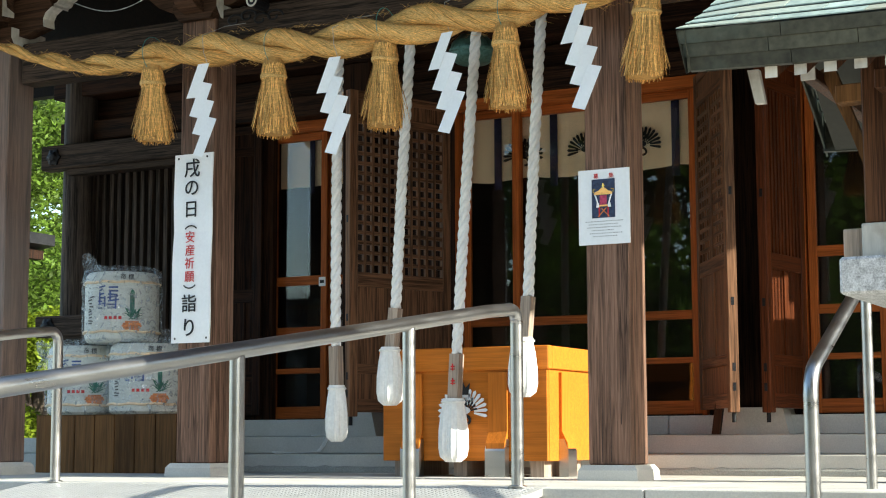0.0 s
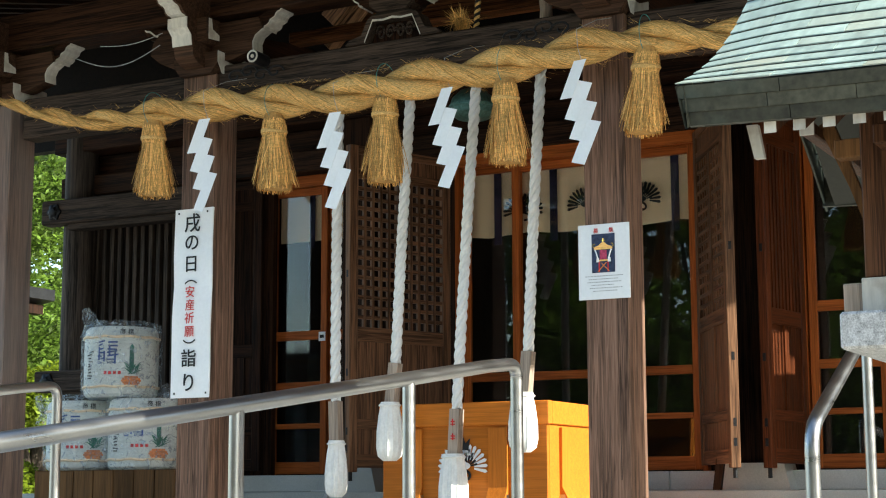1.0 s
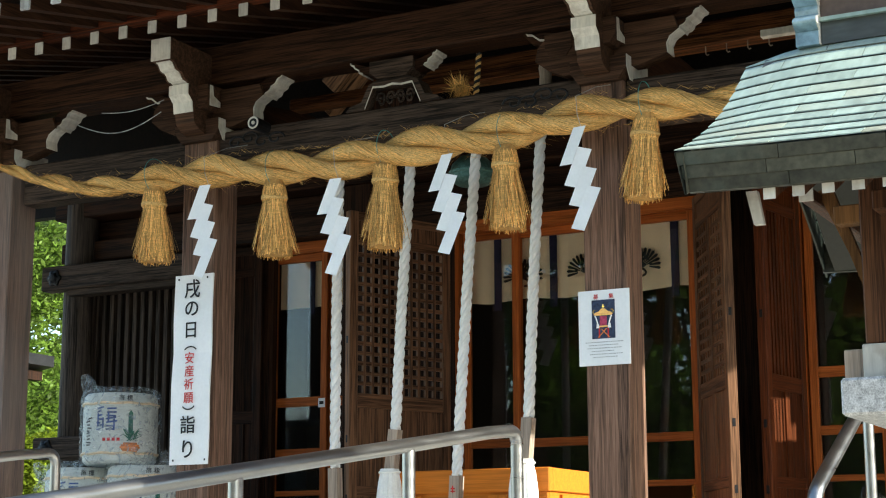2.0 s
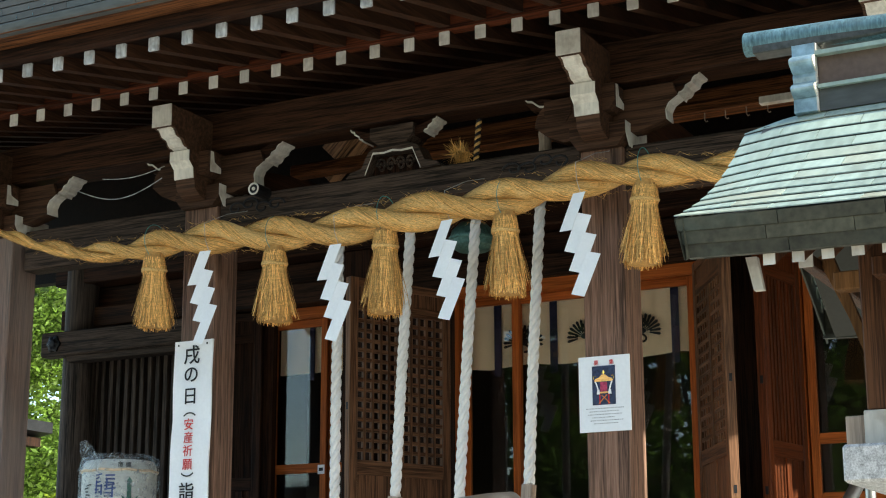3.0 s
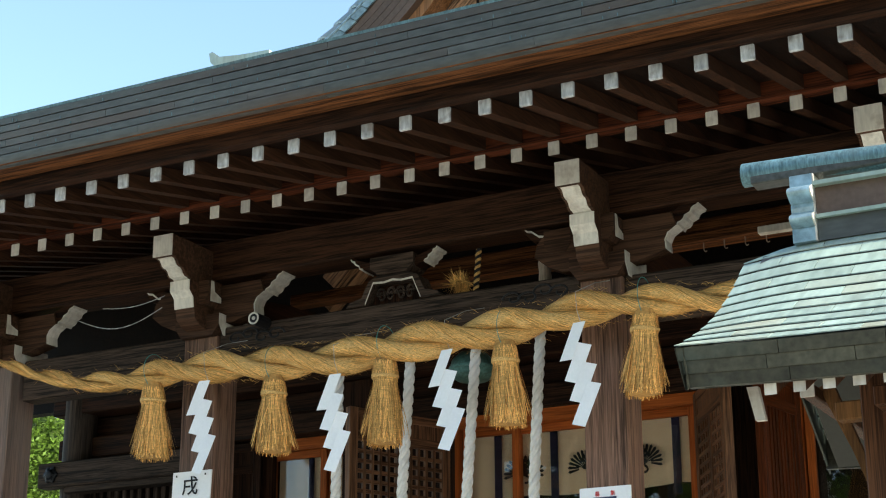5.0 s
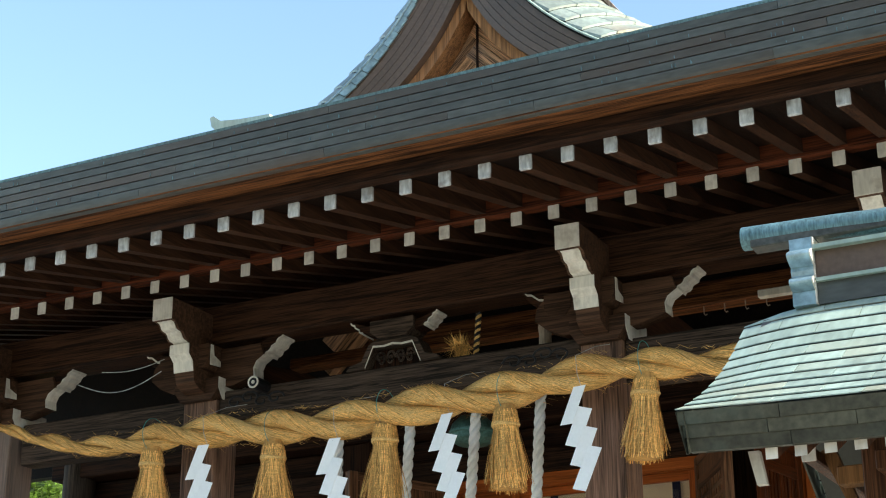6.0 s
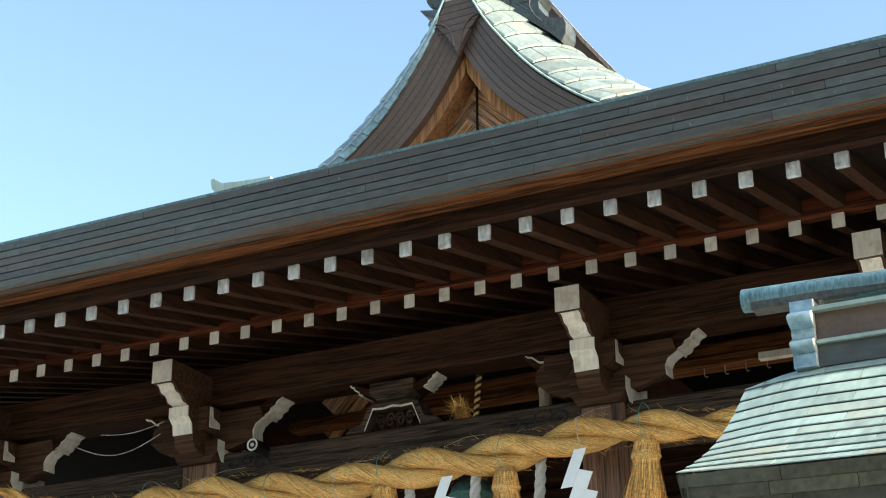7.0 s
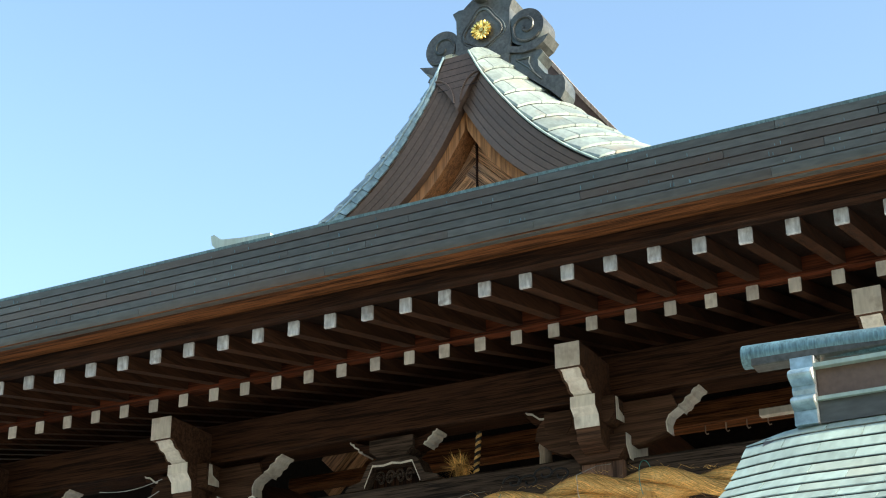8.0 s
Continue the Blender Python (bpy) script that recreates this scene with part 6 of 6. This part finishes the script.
# ---- trees ----
def tree(x, y, h, crown, leaves, label, material, lift=0.4, size=0.10, seed=1):
    rnd = random.Random(seed)
    t = thing("tree", (x, y, 0), label, "tree", "trees round the hall")
    part("trunk", tubed([(0, 0, 0), (0.1, 0.05, h * 0.3), (0.0, 0.1, h * 0.6), (0.15, 0, h * 0.9)], 0.2, 10, radii=[0.24, 0.19, 0.12, 0.04]), "bark", t, smooth=True)
    clumps = []
    for k in range(26):
        a, u = rnd.uniform(0, 6.28), rnd.uniform(-0.9, 1)
        rr = crown * rnd.uniform(0.35, 1.0) * math.sqrt(max(0.05, 1 - u * u * 0.8))
        c = Vector((math.cos(a) * rr, math.sin(a) * rr, h * (lift + (1 - lift) * (u + 1) / 2)))
        clumps.append((c, crown * rnd.uniform(0.20, 0.42)))
        if k < 9:
            part("limb", tubed([(0.05, 0.05, h * 0.35 + 0.05 * k), tuple(c * 0.5 + Vector((0, 0, h * 0.22))), tuple(c)], 0.05, 6, radii=[0.08, 0.05, 0.015]), "bark", t)
    verts, faces = [], []
    for i in range(leaves):
        c, r = clumps[rnd.randrange(len(clumps))]
        d = Vector((rnd.gauss(0, 1), rnd.gauss(0, 1), rnd.gauss(0, 0.8))).normalized() * r * rnd.uniform(0.3, 1.0) ** 0.5
        p = c + d
        u = Vector((rnd.gauss(0, 1), rnd.gauss(0, 1), rnd.gauss(0, 0.6))).normalized()
        v = u.orthogonal().normalized()
        s0 = size * rnd.uniform(0.6, 1.3)
        b = len(verts)
        verts += [p - u * s0, p + v * s0 * 0.45, p + u * s0, p - v * s0 * 0.45]
        faces.append((b, b + 1, b + 2, b + 3))
    me = bpy.data.meshes.new("crown")
    me.from_pydata(verts, [], faces)
    me.materials.append(M[material])
    o = new("crown", me)
    o.parent = t
    tagged(o, kind="stuff")
    return t


tree(-16.0, 16.5, 6.5, 2.4, 62000, "sunlit broadleaf tree beyond the hall", "leaf_bright", 0.10, 0.05, 3)
tree(-13.6, 15.2, 2.65, 1.0, 30000, "yellow-green sunlit shrub beside the hall", "leaf_yellow", 0.05, 0.035, 5)
tree(-18.6, 19.0, 8.0, 3.2, 36000, "dense dark green tree behind the hall", "leaf_green", 0.05, 0.13, 17)
tree(-21.0, 22.0, 8.0, 3.6, 30000, "tall dark green tree behind the hall", "leaf_green", 0.15, 0.11, 7)
for k, (x, y, h, c) in enumerate(((-9.5, -7.5, 8.0, 2.6), (-13.5, -9.0, 9.0, 3.0), (-6.0, -9.5, 9.5, 2.6), (-3.0, -12.0, 9.5, 2.8), (2.5, -10.0, 8.5, 2.6))):
    tree(x, y, h, c, 16000, "tall evergreen tree across the forecourt", "leaf_green", 0.18, 0.12, 11 + k)

# low wood closing the far side of the forecourt
rnd = random.Random(29)
verts, faces = [], []
for i in range(42000):
    x = rnd.uniform(-18.0, 8.0)
    p = Vector((x, -17.0 + rnd.uniform(-1.5, 1.5), rnd.random() ** 0.8 * (5.2 + 1.6 * noise.noise(Vector((x * 0.5, 3.0, 0.0))))))
    u = Vector((rnd.gauss(0, 1), rnd.gauss(0, 1), rnd.gauss(0, 0.6))).normalized()
    v = u.orthogonal().normalized()
    w = rnd.uniform(0.10, 0.22)
    b = len(verts)
    verts += [p - u * w, p + v * w * 0.5, p + u * w, p - v * w * 0.5]
    faces.append((b, b + 1, b + 2, b + 3))
me = bpy.data.meshes.new("far_wood")
me.from_pydata(verts, [], faces)
me.materials.append(M["leaf_green"])
tagged(new("far_wood", me), "dense dark green wood beyond the forecourt", "wood", kind="stuff")

# pale house across the forecourt, seen in the door glass
house = thing("house", (-22.6, -13.5, 0), "pale rendered house with a grey-green tiled roof across the forecourt", "house")
part("wall", boxed(-2.2, 2.2, -2.5, 2.5, 0.0, 3.0), "stone", house)
part("roof", prismed([(-2.9, 2.95), (2.9, 2.95), (2.9, 3.10), (0.0, 4.3), (-2.9, 3.10)], "yz", -2.6, 2.6), "bell", house)
for x in (-1.1, 1.1):
    wdw = part("window", boxed(x - 0.5, x + 0.5, 2.5, 2.53, 1.0, 2.2), "white", house, "pale window frame")
    part("pane", boxed(x - 0.44, x + 0.44, 2.531, 2.54, 1.06, 2.14), "glass", wdw)

shed = thing("open_shed", (-13.6, 14.0, 0), "dark tiled lean-to roof on posts beside the hall", "shed")
part("roof", prismed([(-1.6, H + 1.95), (0.55, H + 2.32), (0.55, H + 2.45), (-1.6, H + 2.10)], "xz", -0.9, 0.9), "iron", shed)
part("eave_beam", boxed(0.30, 0.42, -0.85, 0.85, H + 2.16, H + 2.27), "dark_z", shed)
for y in (-0.7, 0.7):
    part("post", boxed(-0.95, -0.83, y - 0.06, y + 0.06, 0.0, H + 2.07), "dark_z", shed)
